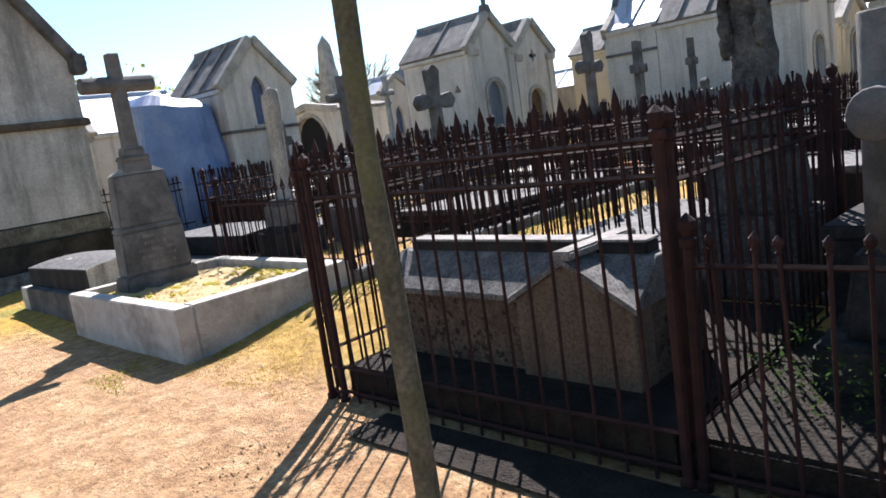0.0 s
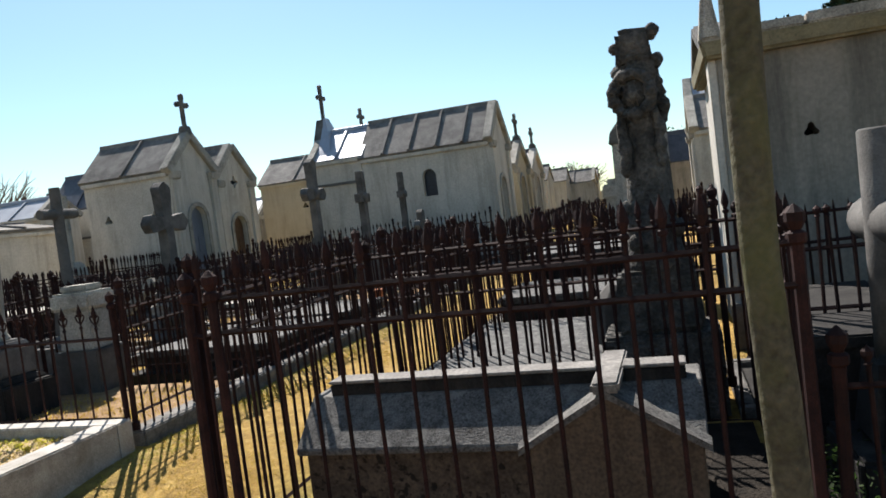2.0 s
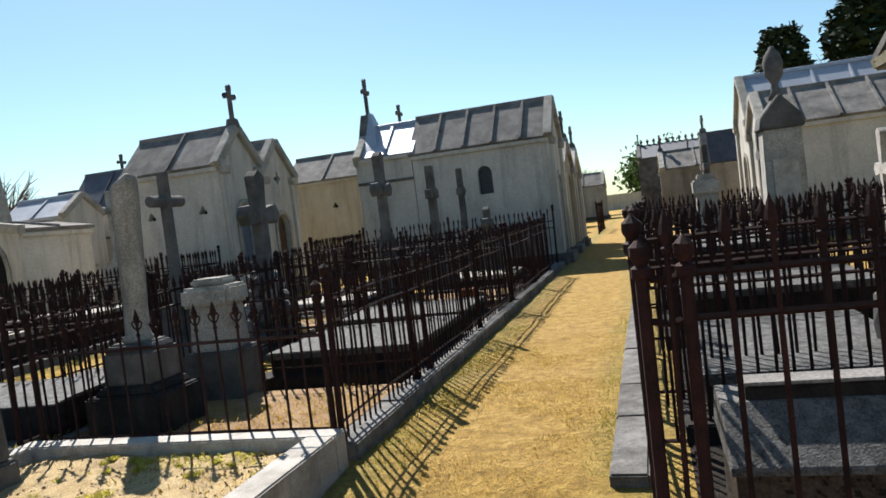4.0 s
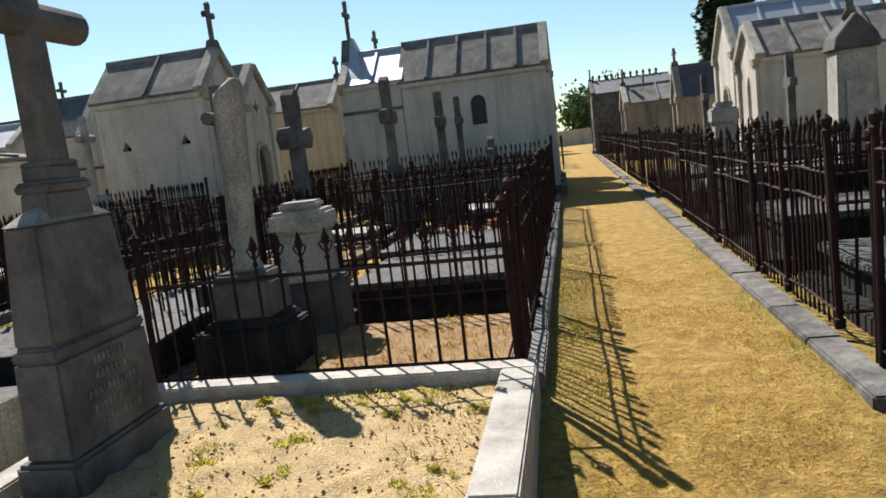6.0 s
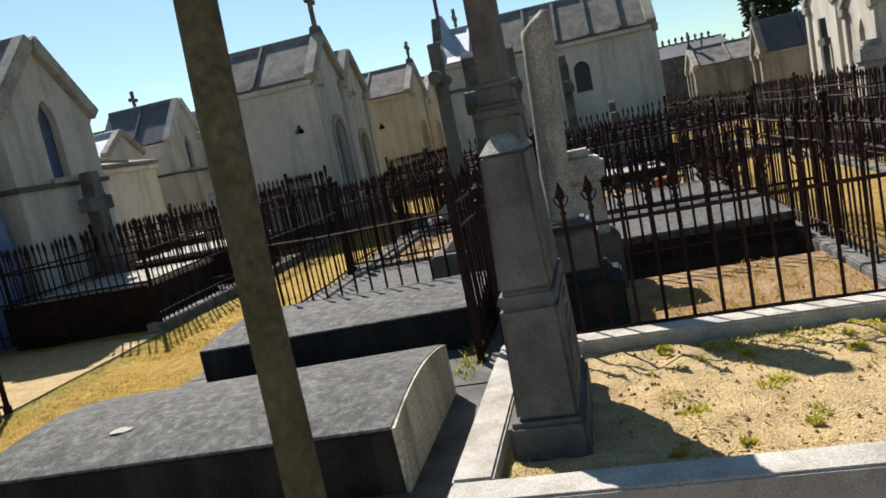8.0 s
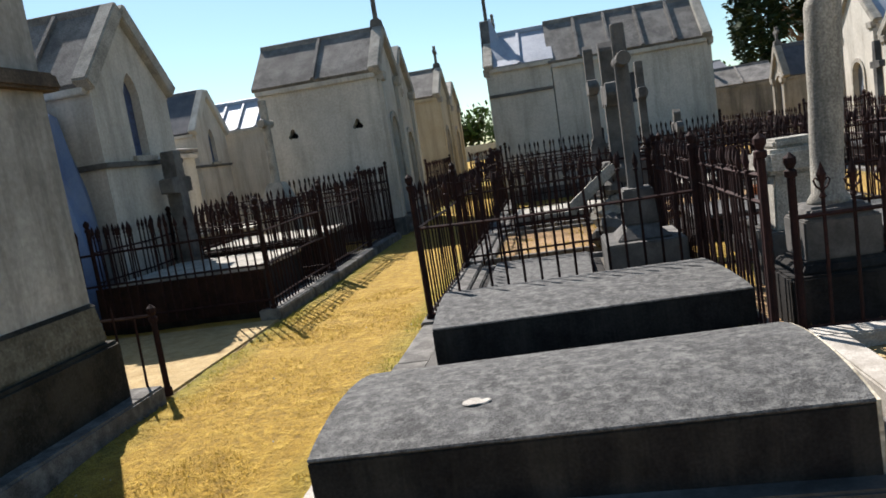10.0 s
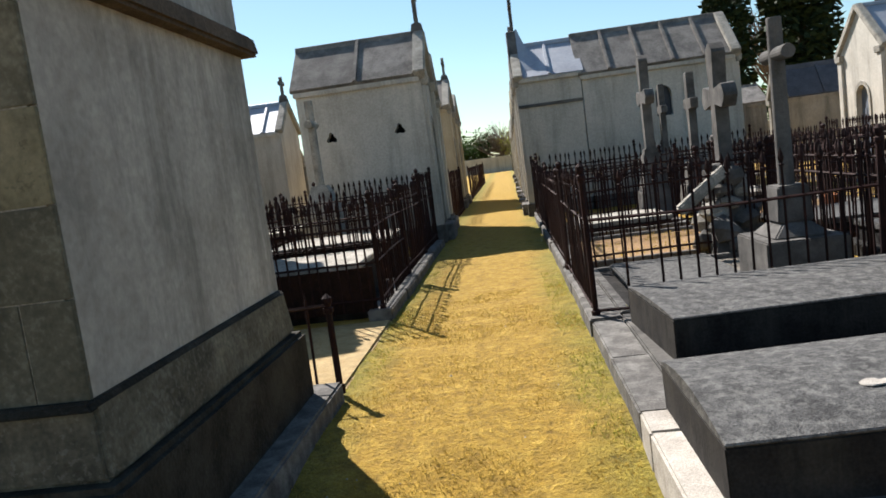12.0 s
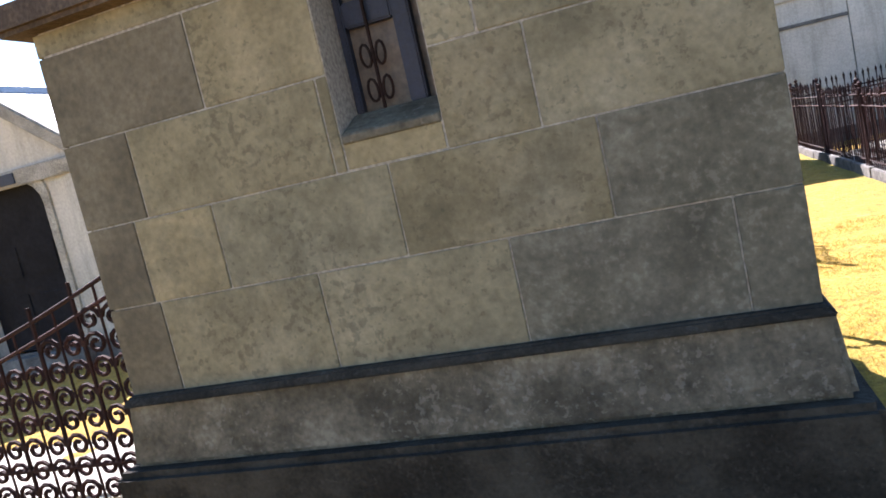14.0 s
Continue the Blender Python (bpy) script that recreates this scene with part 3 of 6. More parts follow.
def fence(label, corners, base=0.1, height=1.15, step=0.125, rails=(0.12, 0.85, 1.0), tip="spear", closed=False, lean=1.2, group="rusted grave railings", post_h=None, bar_r=0.0105, tall=0, gaps=0.03):
    """A railing round a plot: posts at the corners, flat rails and pointed uprights; old, so bars lean a little."""
    root = thing("fence", label, "fence", corners[0][0], corners[0][1], base, group=group)
    ox, oy = corners[0]
    bkey, pkey = (height, tip, bar_r), (post_h or height + 0.08)
    if bkey not in BARS:
        BARS[bkey] = bar_mesh(height, tip, bar_r)
    if pkey not in POSTS:
        POSTS[pkey] = post_mesh(pkey, 0.023)
    me, pm = BARS[bkey], POSTS[pkey]
    pts = list(corners) + ([corners[0]] if closed else [])
    r = random.Random(int(abs(ox * 91 + oy * 37) * 10))
    for x, y in corners:
        child("post", pm, root, pose(x - ox, y - oy, 0, r.uniform(-lean, lean), r.uniform(-lean, lean), r.uniform(0, 90)))
    for (xa, ya), (xb, yb) in zip(pts, pts[1:]):
        ln = math.hypot(xb - xa, yb - ya)
        an = math.degrees(math.atan2(yb - ya, xb - xa))
        sag = r.uniform(-0.02, 0.02)
        for z in rails:
            bm = bmesh.new()
            tube(bm, [(0, 0, z), (ln * 0.33, 0.006, z + sag * 0.5), (ln * 0.66, -0.006, z + sag), (ln, 0, z)], 0.0125, 4)
            o = part("rail", bm, M_RUST, root)
            o.matrix_basis = pose(xa - ox, ya - oy, 0, 0, 0, an)
        k = max(2, round(ln / (step if step > 0.13 else step * 0.84)))
        for i in range(1, k):
            if r.random() < gaps:
                continue
            f = i / k
            z = (0.0, 0.05)[i % 2] if tall else 0.0
            child("bar", me, root, pose(xa - ox + (xb - xa) * f, ya - oy + (yb - ya) * f, z + r.uniform(-0.012, 0.012), r.gauss(0, lean * 0.6), r.gauss(0, lean * 0.6), an))
    return root


# ---- chapels ----


def chapel(label, x, y, w, d, eave, apex, face="E", wall=M_LIME, roof="stone", ribs=2, cross=0.8, door=(0.75, 2.0), door_mat=M_DOOR, side_trefoils=(), side_window=None, front_window=None, string_course=None, pilasters=True, z=0.0, plinth=0.25, overhang=0.08, category="chapel", name="burial_chapel", quatrefoil=False, door_round=0.0):
    """A small burial chapel. (x, y): the middle of its front; it faces E, W, N or S and its ridge runs back from the front."""
    rz = {"E": 0, "N": 90, "W": 180, "S": -90}[face]
    root = thing(name, label, category, x, y, z, rz, group="burial chapels")
    hw, t = w / 2, 0.22
    gable = [(-hw, 0), (hw, 0), (hw, eave), (0, apex), (-hw, eave)]
    holes = []

    def door_outline(z_low, wide, high):
        return rounded_opening(z_low, wide, high, door_round) if door_round else arch(0, z_low, wide, high)

    if door:
        holes.append(door_outline(plinth, *door))
    if front_window:
        holes.append(arch(0, *front_window[:3], pointed=True))
    if quatrefoil:
        holes.append([(0.13 * math.cos(a) * (1 + 0.35 * math.cos(4 * a)), eave - 0.05 + 0.13 * math.sin(a) * (1 + 0.35 * math.cos(4 * a))) for a in [2 * math.pi * i / 20 for i in range(20)]])
    part("wall", panel(gable, holes, t), wall, root, "front gable wall")
    back = panel(gable, [], t)
    part("wall", spin(back, Matrix.Translation((-d, 0, 0)) @ Matrix.Rotation(math.pi, 4, "Z")), wall, root)
    for s in (-1, 1):
        side_holes = []
        sgn = 1 if s < 0 else -1
        if side_window:
            side_holes.append(arch(sgn * side_window[0], side_window[1], side_window[2], side_window[3]))
        for u in side_trefoils:
            side_holes.append([(sgn * (u[0] + 0.09 * math.cos(a) * (1 + 0.3 * math.cos(3 * (a - math.pi / 2)))), u[1] + 0.09 * math.sin(a) * (1 + 0.3 * math.cos(3 * (a - math.pi / 2)))) for a in [2 * math.pi * i / 18 for i in range(18)]])
        p = panel([(-d / 2 + t, 0), (d / 2 - t, 0), (d / 2 - t, eave), (-d / 2 + t, eave)], side_holes, t)
        # side wall: local y runs along the chapel
        part("wall", spin(p, Matrix.Translation((-d / 2, s * hw, 0)) @ Matrix.Rotation(s * math.pi / 2, 4, "Z")), wall, root, "side wall")
        if side_window:
            wx = -d / 2 + (side_window[0])
            part("window", blockbm(wx - side_window[2] / 2 - 0.03, wx + side_window[2] / 2 + 0.03, s * (hw - 0.17) - 0.01, s * (hw - 0.17) + 0.01, side_window[1] - 0.03, side_window[1] + side_window[3] + 0.03), M_GLASS, root, "dark leaded glass")
    # near-black block stands in for the unlit inside
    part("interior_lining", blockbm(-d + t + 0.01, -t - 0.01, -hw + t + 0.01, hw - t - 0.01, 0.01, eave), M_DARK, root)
    if door:
        dw, dh = door
        leaf = part("door", blockbm(-0.16, -0.12, -dw / 2 - 0.02, dw / 2 + 0.02, plinth - 0.02, plinth + dh + 0.02), door_mat, root, "closed panelled door")
        for sy in (-1, 1):
            for zz in (0.25, 0.55):
                part("door_panel", blockbm(-0.125, -0.105, sy * dw * 0.22 - dw * 0.16, sy * dw * 0.22 + dw * 0.16, plinth + dh * zz - 0.2, plinth + dh * zz + 0.2, bevel=0.008), door_mat, leaf)
        part("door_step", blockbm(0, 0.22, -dw / 2 - 0.15, dw / 2 + 0.15, 0, plinth - 0.03, bevel=0.012), M_KERBD, root)
        ring = bmesh.new()
        o_, i_ = door_outline(plinth, dw + 0.22, dh + 0.11), door_outline(plinth, dw + 0.01, dh + 0.005)
        vo = [ring.verts.new((0.035, *p)) for p in o_[1:] + o_[:1]]
        vi = [ring.verts.new((0.035, *p)) for p in i_[1:] + i_[:1]]
        for k in range(len(vo) - 1):
            ring.faces.new((vo[k], vo[k + 1], vi[k + 1], vi[k]))
        g = bmesh.ops.extrude_face_region(ring, geom=list(ring.faces))
        bmesh.ops.translate(ring, vec=(-0.05, 0, 0), verts=[q for q in g["geom"] if isinstance(q, bmesh.types.BMVert)])
        part("door_surround", ring, M_PALE, root, "moulded stone surround")
    if front_window:
        wz, ww, wh = front_window[:3]
        part("window", blockbm(-0.14, -0.12, -ww / 2 - 0.02, ww / 2 + 0.02, wz - 0.02, wz + wh + 0.02), M_BLUE, root, "blue-grey leaded glass")
        part("window_sill", blockbm(-0.02, 0.06, -ww / 2 - 0.08, ww / 2 + 0.08, wz - 0.09, wz - 0.005, bevel=0.01), M_PALE, root)
    if quatrefoil:
        part("rose_window", blockbm(-0.13, -0.11, -0.25, 0.25, eave - 0.3, eave + 0.2), M_GLASS, root)
    part("plinth", blockbm(-d - 0.05, 0.045, -hw - 0.05, hw + 0.05, 0, plinth, bevel=0.012), M_GREY, root, "weathered grey plinth")
    if pilasters:
        for s in (-1, 1):
            b = blockbm(0.002, 0.075, s * (hw - 0.13) - 0.12, s * (hw - 0.13) + 0.12, plinth, eave - 0.2, bevel=0.008)
            part("pilaster", b, wall, root)
            b = blockbm(0.002, 0.12, s * (hw - 0.13) - 0.16, s * (hw - 0.13) + 0.16, eave - 0.2, eave - 0.02, bevel=0.02, top=(-0.02, -0.02))
            part("capital", b, M_PALE, root)
            b = blockbm(0.002, 0.11, s * (hw - 0.13) - 0.15, s * (hw - 0.13) + 0.15, 0.0, plinth, bevel=0.012)
            part("pilaster_base", b, M_GREY, root)
    if string_course:
        for s in (-1, 1):
            part("string_course", blockbm(-d, 0.0, s * (hw + 0.02) - 0.03, s * (hw + 0.02) + 0.03, string_course - 0.04, string_course + 0.03, bevel=0.008), M_GREY, root)
        part("string_course", blockbm(0.0, 0.05, -hw - 0.05, hw + 0.05, string_course - 0.04, string_course + 0.03, bevel=0.008), M_GREY, root)
    # eaves cornice and front entablature
    for s in (-1, 1):
        part("cornice", blockbm(-d - 0.03, -0.02, s * (hw + 0.03) - 0.05, s * (hw + 0.03) + 0.05, eave - 0.13, eave - 0.03, bevel=0.015), wall, root)
    # roof
    rise = math.atan2(apex - eave, hw)
    slope = math.hypot(apex - eave, hw) + overhang
    mat = {"stone": M_ROOF, "zinc": M_ZINC, "slate": M_SLATE}[roof]
    th = 0.075 if roof != "zinc" else 0.035
    for s in (-1, 1):
        mm = Matrix.Translation((0, 0, apex + 0.01)) @ Matrix.Rotation(-s * rise, 4, "X")
        n = max(1, ribs)
        for i in range(n):
            a, b = -d - overhang + (d + overhang * 1.5) * i / n, -d - overhang + (d + overhang * 1.5) * (i + 1) / n
            bm = blockbm(a + 0.004, b - 0.004, min(0.0, s * slope), max(0.0, s * slope), 0, th + rnd.uniform(-0.008, 0.008), bevel=0.008)
            part("roof_slab", spin(rough_up(bm, 0.004, 2, i), mm), mat, root)
            if i:
                bm = blockbm(a - 0.04, a + 0.04, min(0.0, s * slope), max(0.0, s * slope), th - 0.01, th + (0.05 if roof == "stone" else 0.035), bevel=0.012)
                part("roof_rib", spin(bm, mm), mat, root)
    part("ridge_cap", prism(bmesh.new(), [(-0.11, apex - 0.02), (0.11, apex - 0.02), (0.07, apex + th + 0.05), (-0.07, apex + th + 0.05)], "x", -d - overhang, -0.1, bevel=0.01), mat, root)
    # raking cornice on the front gable
    for s in (-1, 1):
        mm = Matrix.Translation((0, 0, apex + 0.03)) @ Matrix.Rotation(-s * rise, 4, "X")
        bm = blockbm(-0.12, 0.10, min(0.0, s * (slope + 0.03)), max(0.0, s * (slope + 0.03)), -0.07, th + 0.06, bevel=0.018)
        part("gable_coping", spin(bm, mm), M_PALE if roof != "slate" else wall, root, "raking stone coping")
    if cross:
        part("cross_base", box(bmesh.new(), -0.16, 0.10, -0.13, 0.13, apex + 0.05, apex + 0.26, bevel=0.015, top=(0.04, 0.03)), M_GREY, root)
        bm = latin_cross(bmesh.new(), cross, 0.085, 0.08, 0.17, cross * 0.72, flare=0.012, lobes=True)
        part("roof_cross", spin(bm, Matrix.Translation((-0.03, 0, apex + 0.25))), M_GREY, root, "weathered stone cross on the gable")
    return root

# ---- chapels round the plots ----
chapel("pale limestone chapel with grey stone roof and gable cross", -12.54, 15.72, 1.75, 2.42, 3.2, 4.02, "E", roof="stone", ribs=2, cross=0.72, door=(0.62, 2.0), side_trefoils=((-0.63, 2.245), (0.69, 2.245)), pilasters=True, plinth=0.35)
chapel("limestone chapel with pointed gable and blue quatrefoil window", -12.62, 17.58, 1.75, 2.3, 3.0, 3.85, "E", roof="stone", ribs=2, cross=0, door=(0.62, 1.75), door_mat=M_BROWN, quatrefoil=True, plinth=0.3)
chapel("warm yellow limestone chapel with stone roof", -12.75, 24.95, 2.3, 2.8, 3.2, 4.05, "E", wall=M_WARM, roof="stone", ribs=2, cross=0.5, door=(0.7, 1.9), side_trefoils=((0.3, 2.3),), plinth=0.3)
chapel("yellow limestone chapel with pilastered front", -12.75, 27.4, 2.4, 2.8, 3.0, 3.75, "E", wall=M_WARM, roof="stone", ribs=2, cross=0, door=(0.7, 1.9), plinth=0.3)
zinc = chapel("pale chapel with zinc sheet roof and tall gable cross", -10.66, 19.3, 2.1, 1.42, 3.2, 4.02, "W", roof="zinc", ribs=2, cross=1.05, string_course=2.55, plinth=0.3, door=(0.65, 1.9))
chapel("long limestone chapel with ribbed stone slab roof", -5.8, 19.3, 2.1, 3.42, 3.1, 4.05, "E", roof="stone", ribs=5, cross=0, side_window=(0.07, 1.92, 0.36, 0.68), plinth=0.3, door=(0.65, 1.9))
part("gable_crest", prism(bmesh.new(), [(-1.08, 3.22), (1.08, 3.22), (0.5, 3.68), (0.13, 4.42), (-0.13, 4.42), (-0.5, 3.68)], "x", -0.1, 0.13, bevel=0.015), M_GREY, zinc, "steep concave gable crest")
bm = bmesh.new()
rings = [[bm.verts.new(p) for p in ((-0.09, -hy, z), (-0.09, hy, z), (xb, hy, z), (xb, -hy, z))] for z, hy, xb in ((3.22, 1.06, -0.6), (3.5, 0.8, -0.47), (3.85, 0.46, -0.33), (4.2, 0.23, -0.21), (4.45, 0.13, -0.13))]
for lo, hi in zip(rings, rings[1:]):
    for k in range(4):
        bm.faces.new((lo[k], lo[(k + 1) % 4], hi[(k + 1) % 4], hi[k]))
bm.faces.new(rings[-1])
bm.faces.new(rings[0][::-1])
part("spire", bm, M_ZINC, zinc, "concave sheet-metal spire behind the crest")
for i, (yy, ww, aa, rf, wl_) in enumerate(((22.0, 2.2, 3.95, "stone", M_LIME), (24.6, 2.1, 3.7, "zinc", M_LIME), (27.2, 2.2, 3.6, "slate", M_WARM), (30.2, 2.4, 3.4, "stone", M_LIME))):
    chapel("row chapel facing the alley with carved front", -10.66, yy, ww, 2.3, aa - 0.85, aa, "W", wall=wl_, roof=rf, ribs=2, cross=(0.75, 0, 0, 0)[i])
    if i > 1:
        continue
    chapel("row chapel with gabled front on the grass alley", -5.85, yy + 0.3, ww, 2.2, 2.5 - 0.1 * i, 3.2 - 0.12 * i, "E", wall=(M_WARM, M_LIME)[i % 2], roof=("stone", "slate", "zinc", "stone")[i], ribs=2, cross=(0.6, 0.5, 0, 0)[i])
for yy in (36.0, 42.0, 50.0):
    chapel("distant chapel along the alley", -10.6, yy, 2.4, 2.6, 2.5, 3.3, "W", roof="stone", ribs=2, cross=0)
chapel("white chapel with stone roof and arched west window", -1.05, 20.0, 2.1, 3.2, 2.65, 3.45, "W", roof="stone", ribs=4, cross=0, door=None, front_window=(1.25, 0.34, 1.05), plinth=0.3)
chapel("white chapel with blue zinc roof", -0.95, 23.0, 2.6, 3.6, 3.1, 4.3, "W", roof="zinc", ribs=4, cross=0, door=(0.7, 1.9))
chapel("small grey chapel with pointed spire front", -1.7, 27.5, 1.3, 2.6, 2.2, 3.15, "W", wall=M_RENDER, roof="slate", ribs=2, cross=0.4)
chapel("dark weathered chapel with crested roof", -3.9, 46.0, 5.5, 4.4, 3.3, 4.1, "W", wall=M_GREY, roof="slate", ribs=3, cross=0.5)
chapel("pale chapel further along the alley", -3.0, 33.5, 2.4, 2.6, 2.3, 3.0, "W", wall=M_RENDER, roof="stone", ribs=2, cross=0.5)
# west side, seen over the railings
chapel("white chapel with tall pointed blue window and mossy stone roof", -14.82, 10.11, 1.8, 2.4, 2.95, 3.92, "E", roof="stone", ribs=3, cross=0, door=None, front_window=(2.05, 0.36, 1.1), string_course=1.95, pilasters=False)
chapel("pale chapel with steep slate gable and cross", -22.6, 24.5, 2.4, 3.0, 3.2, 4.1, "E", roof="slate", ribs=2, cross=0.9, door=None, pilasters=False)
# near-black door leaf stands in for the open, unlit doorway
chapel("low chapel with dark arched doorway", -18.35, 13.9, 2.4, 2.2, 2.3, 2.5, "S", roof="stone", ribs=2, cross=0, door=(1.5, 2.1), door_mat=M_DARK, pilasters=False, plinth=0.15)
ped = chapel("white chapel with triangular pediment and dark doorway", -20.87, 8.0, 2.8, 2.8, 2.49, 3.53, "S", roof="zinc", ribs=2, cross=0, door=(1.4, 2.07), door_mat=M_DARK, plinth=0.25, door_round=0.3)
part("frieze", blockbm(0.004, 0.07, -1.37, 1.37, 2.29, 2.49, bevel=0.012), M_PALE, ped, "moulded frieze below the pediment")
part("name_plate", blockbm(0.071, 0.09, -0.42, 0.42, 2.325, 2.455, bevel=0.004), M_NAVY, ped, "dark blue enamel plate")
chapel("low pale chapel with white zinc roof and arched window", -19.6, 18.75, 1.5, 2.2, 2.85, 3.4, "E", roof="zinc", ribs=2, cross=0, door=None, front_window=(1.35, 0.36, 1.0), side_trefoils=((0.2, 2.2),), pilasters=False)
chapel("pale chapel with dark slate roof and gable cross", -19.0, 21.0, 1.9, 2.2, 3.05, 4.15, "E", roof="slate", ribs=2, cross=0, door=None, front_window=(2.2, 0.36, 0.95), string_course=2.1, pilasters=False)
chapel("chapel with zinc sheet roof behind the railings", -17.6, 23.25, 1.9, 2.2, 3.1, 3.95, "E", roof="zinc", ribs=4, cross=0.5, door=None, pilasters=False)
chapel("far low chapel with zinc roof", -14.6, 33.0, 2.4, 3, 2.9, 3.7, "E", roof="zinc", ribs=3, cross=0.6)

# ---- the near mausoleum, of ashlar blocks ----


def near_mausoleum():
    root = thing("mausoleum", "old blackened ashlar mausoleum with barred window and stepped plinth", "mausoleum", group="burial chapels")
    x0, x1, y0, y1 = -15.18, -12.66, 3.25, 5.36
    ym, eave, apex, t = (y0 + y1) / 2, 3.3, 4.75, 0.25
    wx0, wx1, wz0, wz1 = -14.035, -13.672, 1.63, 2.62
    # core walls behind the blocks
    core = panel([(x0 + 0.03, 0), (x1 - 0.03, 0), (x1 - 0.03, eave), (x0 + 0.03, eave)], [arch((wx0 + wx1) / 2, wz0, wx1 - wx0, wz1 - wz0, pointed=True)], t)
    part("wall", spin(core, Matrix.Translation((0, y0 + 0.0125, 0)) @ Matrix.Rotation(-math.pi / 2, 4, "Z")), M_MORTAR, root, "south wall core")
    gab = [(y0 + 0.03, 0), (y1, 0), (y1, eave), (ym, apex), (y0 + 0.03, eave)]
    east = panel(gab, [], t)
    part("wall", spin(east, Matrix.Translation((x1 - 0.004, 0, 0))), M_STUCCO, root, "stained rendered east gable wall")
    west = panel([(-a, b) for a, b in gab], [], t)
    part("wall", spin(west, Matrix.Translation((x0 + 0.004, 0, 0)) @ Matrix.Rotation(math.pi, 4, "Z")), M_OLDWALL, root)
    part("wall", blockbm(x0 + 0.26, x1 - 0.26, y1 - t, y1, 0, eave), M_OLDWALL, root)
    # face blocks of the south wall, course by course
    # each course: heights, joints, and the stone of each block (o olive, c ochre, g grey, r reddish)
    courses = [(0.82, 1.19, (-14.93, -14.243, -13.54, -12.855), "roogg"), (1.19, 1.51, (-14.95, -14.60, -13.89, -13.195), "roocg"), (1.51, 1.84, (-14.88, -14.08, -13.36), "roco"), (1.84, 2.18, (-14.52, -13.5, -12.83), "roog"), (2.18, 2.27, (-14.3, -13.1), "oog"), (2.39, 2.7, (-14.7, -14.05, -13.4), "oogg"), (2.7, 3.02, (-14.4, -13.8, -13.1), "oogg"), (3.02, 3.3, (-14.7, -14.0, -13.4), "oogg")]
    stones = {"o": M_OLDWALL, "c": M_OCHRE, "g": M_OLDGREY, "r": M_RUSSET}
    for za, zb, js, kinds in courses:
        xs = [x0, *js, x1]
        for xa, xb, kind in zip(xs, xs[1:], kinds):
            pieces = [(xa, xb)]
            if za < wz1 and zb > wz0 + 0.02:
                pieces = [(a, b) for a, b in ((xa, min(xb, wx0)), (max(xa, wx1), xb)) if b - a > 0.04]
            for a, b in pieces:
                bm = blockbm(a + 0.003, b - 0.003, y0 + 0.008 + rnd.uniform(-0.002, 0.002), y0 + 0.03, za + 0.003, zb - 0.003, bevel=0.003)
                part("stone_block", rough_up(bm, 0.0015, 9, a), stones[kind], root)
    part("stone_block", blockbm(wx0 + 0.001, wx1 - 0.001, y0 + 0.009, y0 + 0.03, 1.512, 1.628, bevel=0.004), M_OLDWALL, root)
    # sloping sill inside the opening, painted casement, iron scrolls
    part("window_sill", prism(bmesh.new(), [(y0 + 0.002, 1.60), (y0 + 0.24, 1.60), (y0 + 0.24, 1.70), (y0 + 0.16, 1.70), (y0 + 0.002, 1.632)], "x", wx0 + 0.002, wx1 - 0.002, bevel=0.006), M_PLINTHUP, root, "mossy sloping sill")
    win = part("window", blockbm(wx0 + 0.002, wx1 - 0.002, y0 + 0.235, y0 + 0.25, 1.65, 2.6), M_SMOKED, root, "dim brown glass behind wrought iron")
    for xa, xb, za, zb in ((wx0 + 0.003, wx0 + 0.03, 1.70, 2.6), (wx1 - 0.15, wx1 - 0.085, 1.70, 2.6), (wx1 - 0.02, wx1 - 0.003, 1.70, 2.6), (wx0 + 0.031, wx1 - 0.151, 2.0, 2.09)):
        part("casement_bar", blockbm(xa, xb, y0 + 0.19, y0 + 0.234, za, zb, bevel=0.006), M_NAVY, win, "dark blue painted bar")
    scroll = bmesh.new()
    cx = (wx0 + 0.03 + wx1 - 0.15) / 2
    for zc in (1.76, 1.88, 2.2, 2.34):
        for s in (-1, 1):
            tube(scroll, [(cx + s * (0.01 + 0.055 * (1 - k / 18) * (1 - math.cos(k * 0.5)) / 2), y0 + 0.17, zc + 0.06 * math.sin(k * 0.5) * (1 - k / 18)) for k in range(15)], 0.0055, 5)
    tube(scroll, [(cx, y0 + 0.17, 1.69), (cx, y0 + 0.17, 2.6)], 0.007, 5)
    part("window_grille", scroll, M_OLDIRON, win, "rusted scrollwork grille")
    # solid near-black block paints the dark of the room
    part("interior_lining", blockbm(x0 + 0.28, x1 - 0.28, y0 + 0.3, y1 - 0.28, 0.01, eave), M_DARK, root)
    # plinth tiers, string course, eaves
    part("plinth", rough_up(blockbm(x0 - 0.05, x1 + 0.05, y0 - 0.045, y1 + 0.05, 0.55, 0.83, bevel=0.02, top=(0.03, 0.03)), 0.004, 5), M_PLINTHUP, root, "lichen-covered upper plinth")
    part("plinth", rough_up(blockbm(x0 - 0.11, x1 + 0.10, y0 - 0.10, y1 + 0.10, -0.3, 0.55, bevel=0.025), 0.006, 4), M_PLINTH, root, "black damp lower plinth")
    part("plinth_moulding", rough_up(blockbm(x0 - 0.03, x1 + 0.028, y0 - 0.048, y1 + 0.03, 0.805, 0.838, bevel=0.008, top=(0.024, 0.024)), 0.006, 9), M_PLINTH, root, "mossy black moulding on the plinth")
